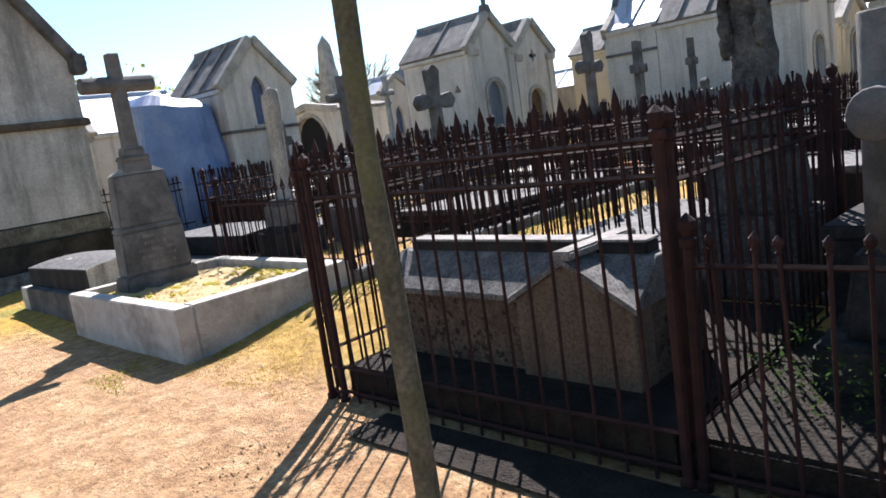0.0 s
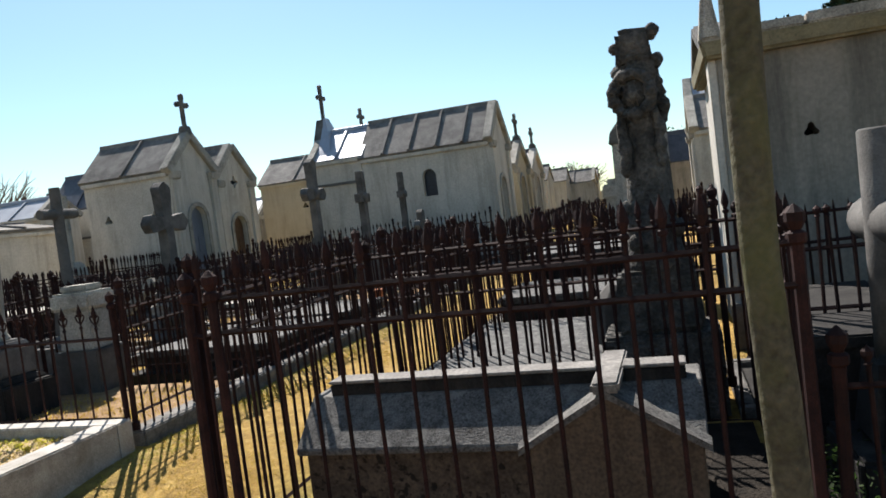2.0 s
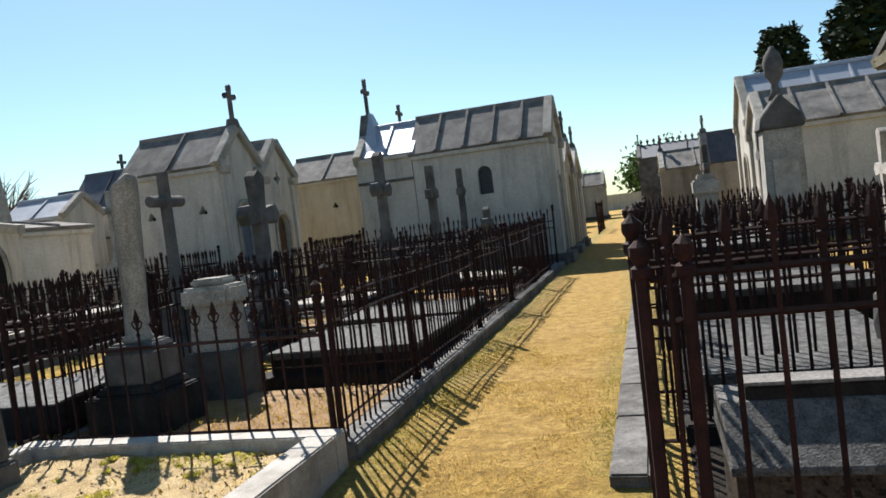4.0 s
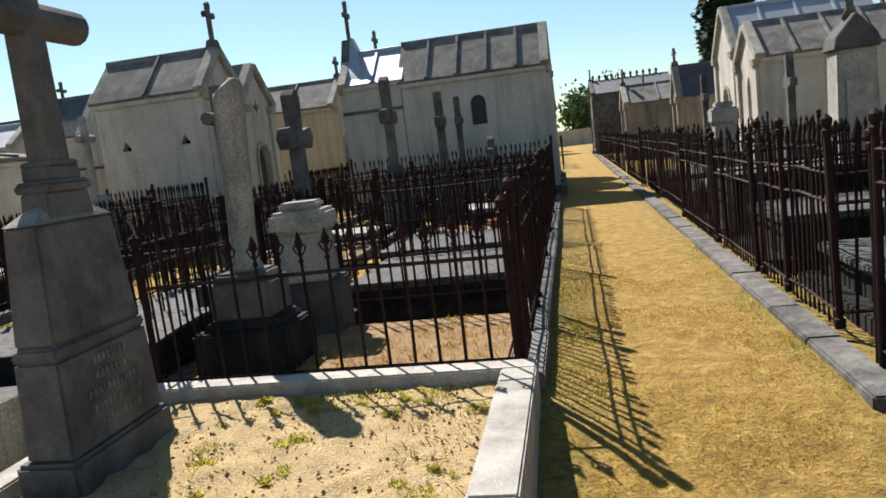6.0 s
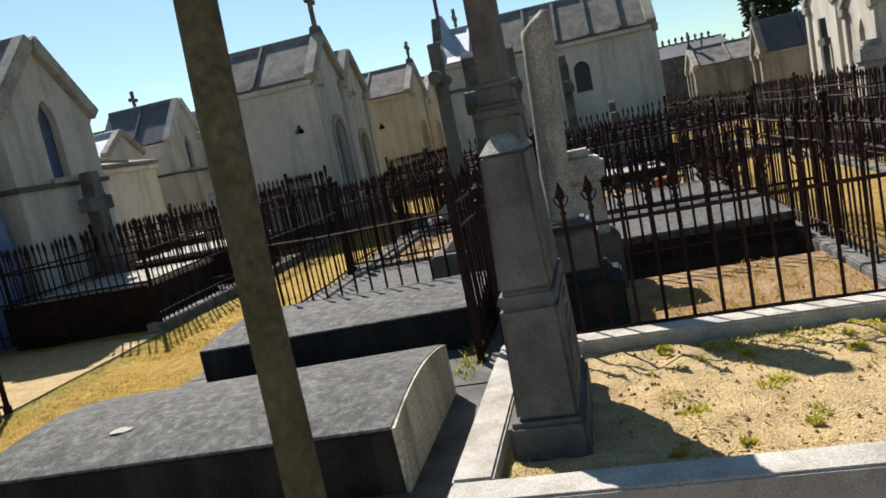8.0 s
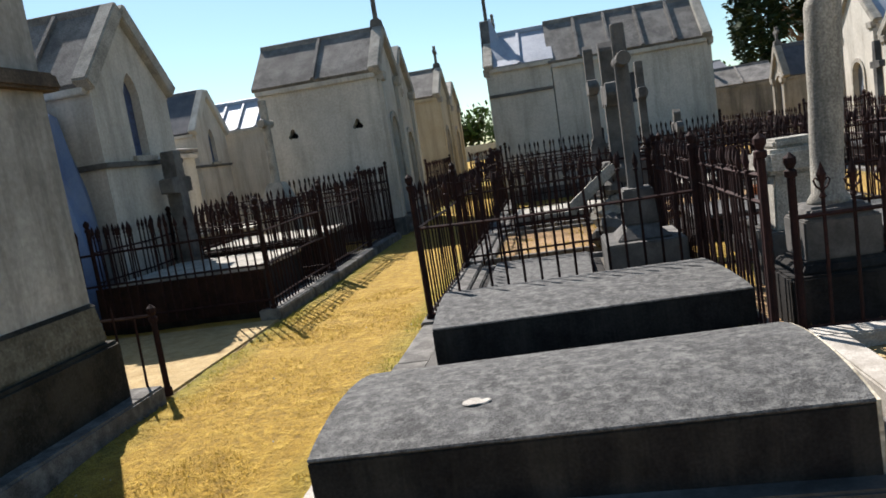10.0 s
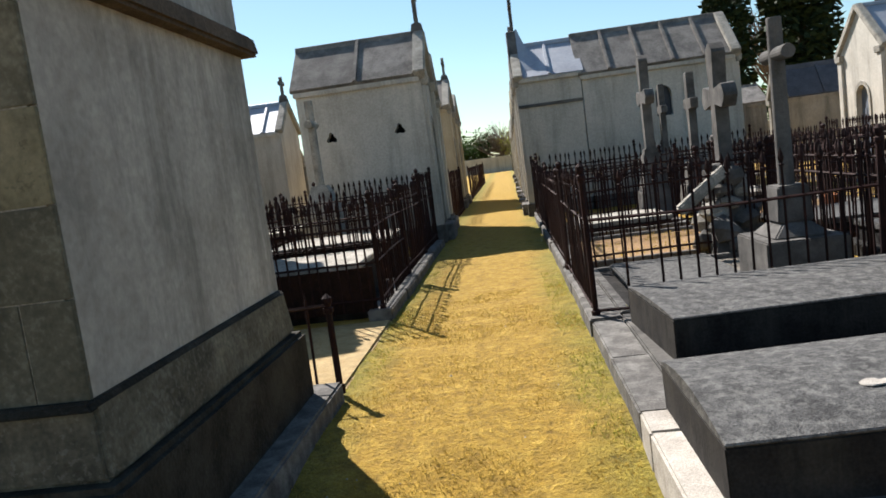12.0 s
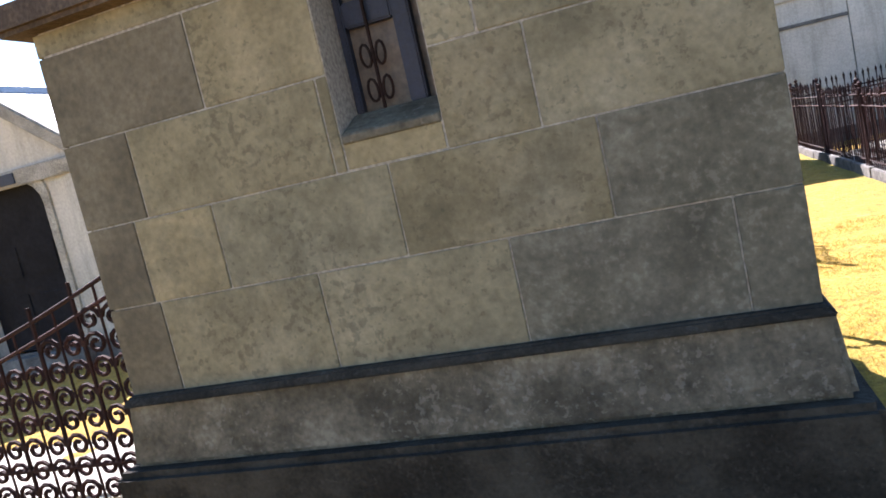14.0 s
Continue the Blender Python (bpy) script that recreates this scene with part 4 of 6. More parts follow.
    b = blockbm(x0 - 0.09, x1 + 0.09, y0 - 0.09, y1 + 0.09, 2.27, 2.39, bevel=0.02, top=(0.02, 0.02))
    part("string_course", b, M_GABLE, root, "moulded ledge stained brown")
    r = math.atan2(apex - eave, ym - y0)
    sl = math.hypot(apex - eave, ym - y0) + 0.16
    for s in (-1, 1):
        mm = Matrix.Translation((0, ym, apex + 0.01)) @ Matrix.Rotation(-s * r, 4, "X")
        for k in range(3):
            a = x0 - 0.1 + k * (x1 - x0 + 0.2) / 3
            part("roof_slab", spin(blockbm(a + 0.004, a + (x1 - x0 + 0.2) / 3 - 0.004, min(0, s * sl), max(0, s * sl), 0, 0.09, bevel=0.01), mm), M_ROOF, root)
        bm = blockbm(x1 - 0.02, x1 + 0.14, min(0, s * (sl + 0.03)), max(0, s * (sl + 0.03)), -0.05, 0.13, bevel=0.02)
        part("gable_coping", spin(bm, mm), M_GREY, root)
    part("gable_kneeler", blockbm(x1 - 0.1, x1 + 0.17, y1 - 0.06, y1 + 0.18, eave - 0.22, eave + 0.1, bevel=0.03), M_GREY, root)
    part("base_slab", rough_up(blockbm(x0 - 0.2, x1 + 0.24, y0 - 0.18, y1 + 0.28, -0.3, 0.13, bevel=0.015), 0.006, 3), M_KERBD, root)
    return root


near_mausoleum()


def east_mausoleum():
    """The tall plain tomb with a parapet, behind the carved column."""
    root = thing("mausoleum", "tall grey rendered mausoleum with cracked parapet and small vents", "mausoleum", group="burial chapels")
    x0, x1, y0, y1, top = -1.28, 2.5, 7.15, 9.2, 2.45
    t = 0.25
    tre = [[(cx + 0.05 * math.cos(a) * (1 + 0.3 * math.cos(3 * (a - math.pi / 2))), 1.765 + 0.05 * math.sin(a) * (1 + 0.3 * math.cos(3 * (a - math.pi / 2)))) for a in [2 * math.pi * i / 18 for i in range(18)]] for cx in (-0.62, 0.83)]
    p = panel([(x0, 0), (x1, 0), (x1, top), (x0, top)], tre, t)
    part("wall", spin(p, Matrix.Translation((0, y0, 0)) @ Matrix.Rotation(-math.pi / 2, 4, "Z")), M_RENDER, root, "grey south wall")
    ym = (y0 + y1) / 2
    g = [(-y1, 0), (-y0 - 0.005, 0), (-y0 - 0.005, top), (-ym, 2.78), (-y1, top)]
    p = panel(g, [arch(-ym, 0.3, 0.75, 1.9)], t)
    part("wall", spin(p, Matrix.Translation((x0 + 0.004, 0, 0)) @ Matrix.Rotation(math.pi, 4, "Z")), M_LIME, root, "pale front wall")
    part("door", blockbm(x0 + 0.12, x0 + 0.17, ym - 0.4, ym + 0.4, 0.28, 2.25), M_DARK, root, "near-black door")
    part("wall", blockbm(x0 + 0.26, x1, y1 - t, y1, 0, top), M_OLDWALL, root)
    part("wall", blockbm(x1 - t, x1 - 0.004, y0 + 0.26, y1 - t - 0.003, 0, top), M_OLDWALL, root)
    # near-black block added so the vents look into darkness
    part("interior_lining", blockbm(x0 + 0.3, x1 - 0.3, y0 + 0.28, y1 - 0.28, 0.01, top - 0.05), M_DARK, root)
    part("cornice", blockbm(x0 - 0.1, x1 + 0.1, y0 - 0.1, y1 + 0.1, top, top + 0.14, bevel=0.025, top=(-0.03, -0.03)), M_OLDWALL, root, "stained projecting cornice")
    for i in range(5):
        a = x0 - 0.12 + i * 0.8
        part("parapet_stone", rough_up(blockbm(a + 0.005, a + 0.79, y0 - 0.12, y0 + 0.2, top + 0.14, top + 0.22 + rnd.uniform(-0.02, 0.02), bevel=0.015), 0.012, 4, i), M_PALE, root)
    for s in (-1, 1):
        r = math.atan2(2.78 - top, ym - y0)
        mm = Matrix.Translation((0, ym, 2.83)) @ Matrix.Rotation(-s * r, 4, "X")
        part("roof_slab", spin(blockbm(x0 - 0.12, x0 + 0.25, min(0, s * 1.08), max(0, s * 1.08), 0, 0.12, bevel=0.02), mm), M_GREY, root, "gable coping")
        part("roof_slab", spin(blockbm(x0 + 0.26, x1, min(0, s * 1.0), max(0, s * 1.0), -0.06, 0.02, bevel=0.01), mm), M_ROOF, root)
    part("acroterion", blockbm(x0 - 0.13, x0 + 0.05, y0 - 0.14, y0 + 0.1, top + 0.14, top + 0.52, bevel=0.03, top=(0.05, 0.03)), M_PALE, root, "corner block on the parapet")
    part("pilaster", blockbm(x0 - 0.07, x0 + 0.003, y0 + 0.01, y0 + 0.3, 0, top, bevel=0.01), M_LIME, root)
    part("plinth", blockbm(x0 - 0.09, x1 + 0.05, y0 - 0.06, y0 - 0.002, 0, 0.4, bevel=0.015), M_GREY, root)
    return root


east_mausoleum()

# ---- grave with cross and sand bed ----


def kerbed_grave():
    root = thing("grave", "kerbed grave with pale granite surround and sand bed", "grave")
    x0, x1, y0, y1, top, w = -8.22, -5.74, 3.15, 4.97, 0.25, 0.16
    sides = (("south kerb", x0, x1, y0, y0 + w), ("north kerb", x0, x1, y1 - w, y1), ("west kerb", x0, x0 + w, y0 + w + 0.003, y1 - w - 0.003), ("east kerb", x1 - w - 0.04, x1, y0 + w + 0.003, y1 - w - 0.003))
    for lab, a, b, c, d in sides:
        if b - a > d - c:
            n = 1
            for i in range(n):
                p, q = a + (b - a) * i / n, a + (b - a) * (i + 1) / n
                part("kerb_stone", rough_up(blockbm(p + 0.003, q - 0.003, c, d, -0.3, top + rnd.uniform(-0.004, 0.004), bevel=0.01), 0.004, 4, i), M_KERB, root)
        else:
            part("kerb_stone", rough_up(blockbm(a, b, c, d, -0.3, top, bevel=0.01), 0.004, 4), M_KERB, root)
    bm = bmesh.new()
    n, m = 40, 28
    vs = [[bm.verts.new((x0 + 0.1 + (x1 - x0 - 0.2) * i / n, y0 + 0.1 + (y1 - y0 - 0.2) * j / m, 0.165 + 0.03 * noise.noise(Vector((i * 0.35, j * 0.35, 1))) + 0.012 * noise.noise(Vector((i * 1.3, j * 1.3, 4))))) for j in range(m + 1)] for i in range(n + 1)]
    for i in range(n):
        for j in range(m):
            bm.faces.new((vs[i][j], vs[i + 1][j], vs[i + 1][j + 1], vs[i][j + 1]))
    part("sand_bed", bm, M_SAND, root, "dry pale sand", True)
    return root


kerbed_grave()


def cross_on_pedestal():
    """The tall grey cross at the head of the sand grave."""
    cx, cy = -7.86, 3.98
    root = thing("grave_cross", "tall grey stone cross on stepped pedestal with worn inscription", "cross", cx, cy, 0.1)
    part("foot", rough_up(blockbm(-0.165, 0.15, -0.40, 0.40, 0, 0.22, bevel=0.02), 0.005, 4), M_GREY, root)
    part("lower_block", rough_up(blockbm(-0.126, 0.126, -0.365, 0.365, 0.22, 0.68, bevel=0.015, top=(0.01, 0.02)), 0.004, 4, 1), M_GREY, root)
    part("band", blockbm(-0.125, 0.125, -0.355, 0.355, 0.68, 0.74, bevel=0.015, top=(0.018, 0.02)), M_GREY, root)
    part("tapered_block", rough_up(blockbm(-0.106, 0.106, -0.325, 0.325, 0.74, 1.28, bevel=0.012, top=(0.02, 0.05)), 0.004, 4, 2), M_GREY, root)
    part("shoulder", box(bmesh.new(), -0.09, 0.09, -0.285, 0.285, 1.28, 1.37, bevel=0.006, top=(0.06, 0.16)), M_PALE, root, "pale sloping shoulder")
    for za, zb, hx, hy, tx in ((1.29, 1.42, 0.078, 0.16, 0.012), (1.42, 1.455, 0.088, 0.15, -0.006), (1.455, 1.475, 0.09, 0.15, 0.01), (1.475, 1.54, 0.074, 0.115, 0.004), (1.54, 1.565, 0.083, 0.105, 0.008)):
        part("collar_moulding", rough_up(blockbm(-hx, hx, -hy, hy, za, zb, bevel=0.006, top=(tx, tx)), 0.002, 9), M_GREY, root)
    bm = bmesh.new()
    prism(bm, [(-0.078, 1.48), (0.078, 1.48), (0.06, 2.54), (-0.06, 2.54)], "x", -0.062, 0.062, bevel=0.012)
    lim = bmesh.new()
    lathe(lim, [(0.07, -0.385), (0.085, -0.37), (0.085, 0.37), (0.07, 0.385)], 14)
    spin(lim, Matrix.Translation((0, 0, 2.22)) @ Matrix.Rotation(radians(90), 4, "X"))
    me = bpy.data.meshes.new("tmp")
    lim.to_mesh(me)
    bm.from_mesh(me)
    part("cross", bm, M_GREY, root, "plain cross with rounded arms")
    r = random.Random(3)
    for i in range(5):
        w = r.uniform(0.2, 0.42)
        bm = bmesh.new()
        yy = -w / 2
        while yy < w / 2:
            k = r.uniform(0.015, 0.03)
            box(bm, 0.119, 0.1265, yy, yy + k, 0.60 - i * 0.075, 0.635 - i * 0.075)
            yy += k + 0.012
        tagged(part("inscription_line", bm, M_KERBD, root, "worn illegible lettering"), kind="stuff")
    return root


cross_on_pedestal()

# ---- the two dark slabs ----


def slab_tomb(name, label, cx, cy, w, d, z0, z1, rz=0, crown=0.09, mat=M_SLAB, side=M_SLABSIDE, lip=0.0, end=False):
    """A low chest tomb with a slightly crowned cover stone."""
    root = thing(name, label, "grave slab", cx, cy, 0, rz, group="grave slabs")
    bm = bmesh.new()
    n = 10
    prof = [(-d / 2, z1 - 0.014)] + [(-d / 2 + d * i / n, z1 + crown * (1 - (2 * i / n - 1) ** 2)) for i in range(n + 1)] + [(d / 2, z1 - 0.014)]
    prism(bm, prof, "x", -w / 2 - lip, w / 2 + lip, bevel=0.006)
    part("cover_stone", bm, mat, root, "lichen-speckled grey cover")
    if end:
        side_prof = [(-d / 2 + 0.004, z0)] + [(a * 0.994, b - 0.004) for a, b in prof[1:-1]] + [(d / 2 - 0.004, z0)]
        part("end_stone", rough_up(prism(bmesh.new(), side_prof, "x", w / 2 + lip - 0.004, w / 2 + lip + 0.012), 0.002, 6), M_CREAM, root, "cream lichen-stained end face, lightened for bounced light")
    # chest sides carry their shade as a near-black colour
    part("chest", blockbm(-w / 2, w / 2, -d / 2 + 0.001, d / 2 - 0.001, z0, z1 - 0.014, bevel=0.006), side, root, "stained side with its shade painted in")
    return root


s1 = slab_tomb("grave_slab", "broad lichen-grey crowned grave slab with white spot", -9.48, 3.99, 2.08, 1.07, 0.1, 0.405, 0, 0.06, end=True)
s1.rotation_euler[1] = radians(-1.2)
spot = lathe(bmesh.new(), [(0.06, 0.451), (0.055, 0.456), (0.02, 0.457)], 18, squash=0.7)
part("lichen_spot", rough_up(spot, 0.008, 20), M_KERB, s1, "round pale lichen patch").matrix_basis = pose(-0.385, -0.23, 0.002)
slab_tomb("grave_slab", "broad dark grey grave slab below the railing", -9.375, 5.85, 1.95, 1.13, 0.1, 0.415, 4, 0.02)
base = thing("stone_platform", "low dark stone platform under two grave slabs", "platform")
for a, b in ((3.35, 4.62), (4.625, 6.62)):
    part("base_stone", rough_up(blockbm(-10.42, -8.235, a, b, -0.3, 0.15, bevel=0.012), 0.004, 3, a), M_GREY, base)

# ---- plots between the alleys ----


def small_cross(label, x, y, z0, top, tiers, shaft=0.16, arm=0.3, rz=0, mat=M_GREY, flare=0.0, lobes=False, depth=None, arm_at=0.68, round_limbs=False, name="grave_cross"):
    """A stone cross on a stepped base; tiers are (half width, half depth, height, draw-in)."""
    root = thing(name, label, "cross", x, y, z0, rz, group="stone crosses")
    z = 0.0
    for i, (a, b, h, t) in enumerate(tiers):
        part("base_block", rough_up(blockbm(-b, b, -a, a, z, z + h, bevel=0.014, top=(t, t)), 0.005, 4, i + x), mat, root)
        z += h
    h = top - z0 - z
    bm = latin_cross(bmesh.new(), h, shaft, depth or shaft * 0.9, arm, h * arm_at, flare=flare, lobes=lobes, round_limbs=round_limbs)
    part("cross", spin(rough_up(bm, 0.004, 6, y), Matrix.Translation((0, 0, z - 0.005))), mat, root)
    if lobes or flare:
        boss = lathe(bmesh.new(), [(shaft * 0.75, -0.0), (shaft * 0.75, 0.03), (shaft * 0.45, 0.055), (shaft * 0.12, 0.07)], 12)
        turn = Matrix.Translation((0, 0, z + h * arm_at)) @ Matrix.Rotation(radians(90), 4, "Y")
        part("boss", spin(rough_up(boss, 0.008, 12, x), turn @ Matrix.Translation((0, 0, (depth or shaft * 0.9) / 2 - 0.01))), mat, root, "carved round boss", True)
        part("collar", rough_up(blockbm(-shaft * 0.7, shaft * 0.7, -shaft * 0.75, shaft * 0.75, z - 0.03, z + 0.09, bevel=0.02), 0.008, 8), mat, root)
    return root


def bed(label, x0, x1, y0, y1, z, mat, name="grave_bed", border=True):
    root = thing(name, label, "grave bed", group="grave beds")
    part("earth", rough_up(blockbm(x0, x1, y0, y1, -0.2, z, bevel=0.02), 0.006, 2), mat, root)
    if border:
        for a, b, c, d in ((x0, x1, y0, y0 + 0.1), (x0, x1, y1 - 0.1, y1), (x0, x0 + 0.1, y0 + 0.102, y1 - 0.102), (x1 - 0.1, x1, y0 + 0.102, y1 - 0.102)):
            part("border_stone", rough_up(blockbm(a + 0.004, b - 0.004, c + 0.004, d - 0.004, -0.2, z + 0.05, bevel=0.012), 0.005, 4, a + c), M_KERBD, root)
    return root


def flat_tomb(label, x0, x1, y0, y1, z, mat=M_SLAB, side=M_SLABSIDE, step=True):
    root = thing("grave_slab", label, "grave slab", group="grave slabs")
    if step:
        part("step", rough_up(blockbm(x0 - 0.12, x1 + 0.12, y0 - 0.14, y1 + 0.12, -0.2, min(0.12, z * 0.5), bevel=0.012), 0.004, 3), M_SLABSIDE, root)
    # the default side colour has the shade of the tomb's flanks painted in
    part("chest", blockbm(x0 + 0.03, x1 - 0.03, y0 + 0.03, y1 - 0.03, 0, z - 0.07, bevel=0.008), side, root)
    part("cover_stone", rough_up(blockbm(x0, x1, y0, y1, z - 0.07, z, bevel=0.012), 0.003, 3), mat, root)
    return root


# plot with the broken column
bed("orange soil bed with dry weeds inside the railing", -8.25, -5.95, 5.03, 6.75, 0.10, M_SOIL, border=False)
fence("low rusted railing with spear points on granite", [(-8.2, 5.06), (-5.86, 5.06)], 0.12, 1.0, 0.16, (0.10, 0.72), "fleur", lean=0.6)
fence("rusted spear railing beside the grass alley", [(-5.83, 5.1), (-5.83, 6.75), (-5.83, 9.3)], 0.12, 1.1, 0.12, (0.12, 0.78, 0.93), "spear")


def broken_column():
    root = thing("broken_column", "tall broken stone column on moulded pedestal", "column", -7.79, 5.72, 0.08, group="stone monuments")
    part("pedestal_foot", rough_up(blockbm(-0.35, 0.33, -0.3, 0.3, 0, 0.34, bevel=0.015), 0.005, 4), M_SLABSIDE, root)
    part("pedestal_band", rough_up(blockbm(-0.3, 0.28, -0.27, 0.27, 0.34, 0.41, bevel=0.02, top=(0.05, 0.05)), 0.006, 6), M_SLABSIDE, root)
    part("pedestal", rough_up(blockbm(-0.22, 0.22, -0.2, 0.2, 0.41, 0.66, bevel=0.012), 0.005, 4), M_GREY, root)
    part("pedestal_cap", rough_up(blockbm(-0.21, 0.21, -0.2, 0.2, 0.66, 0.73, bevel=0.02, top=(0.04, 0.04)), 0.006, 6), M_GREY, root)
    bm = lathe(bmesh.new(), [(0.125, 0.72), (0.12, 0.76), (0.095, 0.79), (0.095, 1.0), (0.097, 1.2), (0.099, 1.4), (0.1, 1.6), (0.102, 1.8), (0.103, 1.96), (0.1, 2.0), (0.055, 2.01)], 20)
    for v in bm.verts:
        if v.co.z > 1.9:
            v.co.z += 0.06 * (v.co.x / 0.1) + 0.05 * noise.noise(v.co * 14)
        v.co.x += 0.05 * (v.co.z - 0.8)
    part("shaft", rough_up(rough_up(bm, 0.008, 6), 0.004, 25), M_COLUMN, root, "snapped-off leaning shaft", True)
    return root


broken_column()


def stele(label, x, y, z0, w, d, top, rz=0):
    root = thing("stele", label, "stele", x, y, z0, rz, group="stone monuments")
    h = top - z0
    part("foot", rough_up(blockbm(-w / 2 - 0.06, w / 2 + 0.06, -d / 2 - 0.06, d / 2 + 0.06, 0, h * 0.42, bevel=0.015), 0.005, 4), M_GREY, root)
    part("body", rough_up(blockbm(-w / 2, w / 2, -d / 2, d / 2, h * 0.42, h * 0.78, bevel=0.012, top=(0.02, 0.02)), 0.005, 4, 2), M_PALE, root)
    part("drapery_cap", rough_up(blockbm(-w / 2 - 0.03, w / 2 + 0.03, -d / 2 - 0.03, d / 2 + 0.03, h * 0.78, h * 0.94, bevel=0.03), 0.014, 7, 5), M_PALE, root, "carved draped top")
    part("cap", blockbm(-w / 2 + 0.05, w / 2 - 0.05, -d / 2 + 0.04, d / 2 - 0.04, h * 0.94, h, bevel=0.02), M_PALE, root)
    return root


stele("pale stone stele with carved drapery cap", -7.7, 6.72, 0.05, 0.42, 0.36, 1.2, 4)
flat_tomb("dark granite tomb with stepped base behind the railing", -7.6, -5.98, 7.3, 9.05, 0.34)
fence("rusted iron railing round the dark granite tomb", [(-8.3, 7.15), (-5.83, 7.15)], 0.1, 1.05, 0.13, (0.12, 0.5, 0.8))
fence("rusted iron railing between the plots", [(-8.3, 9.3), (-5.83, 9.3), (-5.83, 11.4), (-8.3, 11.4)], 0.1, 1.15, 0.125)
flat_tomb("low grey tomb behind rusted bars", -7.9, -6.1, 9.6, 11.0, 0.3)
fence("rusted spear railing on the alley side", [(-8.3, 13.9), (-5.83, 13.9), (-5.83, 11.6), (-8.3, 11.6)], 0.1, 1.15, 0.125)
bed("bare orange earth bed in a railed plot", -8.1, -6.0, 11.7, 13.8, 0.09, M_SOIL)
flat_tomb("pale grey flat tomb in a railed plot", -7.8, -6.3, 14.4, 15.8, 0.28, M_PALE)
fence("rusted railing below the long chapel", [(-5.83, 14.0), (-5.83, 16.0), (-8.3, 16.0)], 0.1, 1.15, 0.125)
fence("rusted railing along the chapel wall", [(-5.85, 17.6), (-8.3, 17.6), (-10.5, 17.6)], 0.1, 1.3, 0.13)

# west half: fences, crosses
fence("rusted spear railing above the dark slab", [(-8.42, 6.7), (-10.6, 6.7), (-10.6, 9.2)], 0.12, 1.15, 0.14, (0.06, 0.78), "spear", lean=0.8)
fence("rusted railing between back-to-back plots", [(-8.36, 5.0), (-8.36, 6.75), (-8.36, 9.2)], 0.1, 1.15, 0.115)
fence("rusted railing with gate posts on the alley", [(-10.6, 9.3), (-8.4, 9.3)], 0.1, 1.1, 0.125)
fence("rusted railing of a long plot", [(-10.6, 9.4), (-10.6, 12.0), (-8.4, 12.0)], 0.1, 1.1, 0.12)
fence("rusted railing of a narrow plot", [(-8.4, 14.6), (-10.6, 14.6), (-10.6, 12.1)], 0.1, 1.15, 0.12)
fence("rusted railing before the zinc-roofed chapel", [(-10.6, 14.8), (-10.6, 17.6)], 0.1, 1.25, 0.12)
bed("pale gravel bed in a railed plot", -10.4, -8.5, 6.8, 9.1, 0.08, M_GRAVEL)
bed("orange earth bed with weeds", -10.4, -8.5, 9.5, 11.9, 0.08, M_SOIL)
bed("pale gravel bed behind the crosses", -10.4, -8.5, 12.2, 14.5, 0.1, M_GRAVEL)
flat_tomb("low grey slab on gravel", -10.2, -9.2, 7.1, 8.8, 0.2)
flat_tomb("pale flat slab behind the railing", -10.2, -8.7, 12.5, 14.0, 0.26, M_PALE)
small_cross("slender grey stone cross on square pedestal", -8.75, 7.63, 0.05, 2.35, ((0.4, 0.34, 0.42, 0.0), (0.3, 0.24, 0.12, 0.12), (0.17, 0.15, 0.32, 0.02)), 0.13, 0.27, 0, arm_at=0.78, round_limbs=True)
small_cross("tall ornate stone cross with clover ends", -8.64, 14.15, 0.05, 2.76, ((0.32, 0.3, 0.5, 0.05), (0.24, 0.22, 0.35, 0.06), (0.17, 0.16, 0.3, 0.02)), 0.17, 0.3, 0, flare=0.02, lobes=True, arm_at=0.62)
small_cross("stone cross with carved figure plaque", -7.77, 14.6, 0.05, 2.53, ((0.3, 0.3, 0.5, 0.05), (0.2, 0.2, 0.4, 0.04)), 0.15, 0.26, 0, flare=0.02, arm_at=0.65)
small_cross("slim stone cross before the chapel window", -7.77, 17.0, 0.05, 2.55, ((0.28, 0.26, 0.6, 0.05), (0.18, 0.17, 0.4, 0.04)), 0.13, 0.22, 0, flare=0.015, arm_at=0.65)
small_cross("low cross with leaning carved rail", -7.0, 15.9, 0.05, 1.5, ((0.3, 0.3, 0.4, 0.05), (0.2, 0.2, 0.3, 0.05)), 0.14, 0.24, 0, lobes=True)

# ---- plots west of the west alley ----
bed("pale sand bed beside the mausoleum base", -14.9, -12.47, 5.66, 8.08, 0.02, M_SAND, border=False)
fence("broken rusted railing with hanging iron sheet", [(-13.1, 5.75), (-12.47, 5.75)], 0.015, 0.72, 0.14, (0.06, 0.62), "plain", gaps=0, post_h=0.7)
fence("rusted railing with iron rails", [(-14.8, 8.16), (-12.56, 8.16), (-12.6, 10.4), (-14.8, 10.4)], 0.1, 1.15, 0.12, (0.12, 0.5, 0.85))
fence("rusted railing below the chapel", [(-12.6, 10.5), (-12.6, 12.5), (-14.8, 12.5)], 0.1, 1.2, 0.12)
fence("rusted railing at the chapel foot", [(-12.6, 12.6), (-12.6, 14.5), (-14.8, 14.5)], 0.1, 1.3, 0.12)
sheet = rough_up(blockbm(-14.6, -12.62, 8.195, 8.21, 0.1, 0.56), 0.015, 3)
tagged(link("iron_sheet", sheet, M_OLDIRON), "rusted iron sheet wired to the railing", "metal sheet")
# pale covers over near-black chests paint sunlit tops and shaded sides
flat_tomb("white flat tomb inside the railing", -14.6, -12.85, 8.5, 10.1, 0.55, M_PALE)
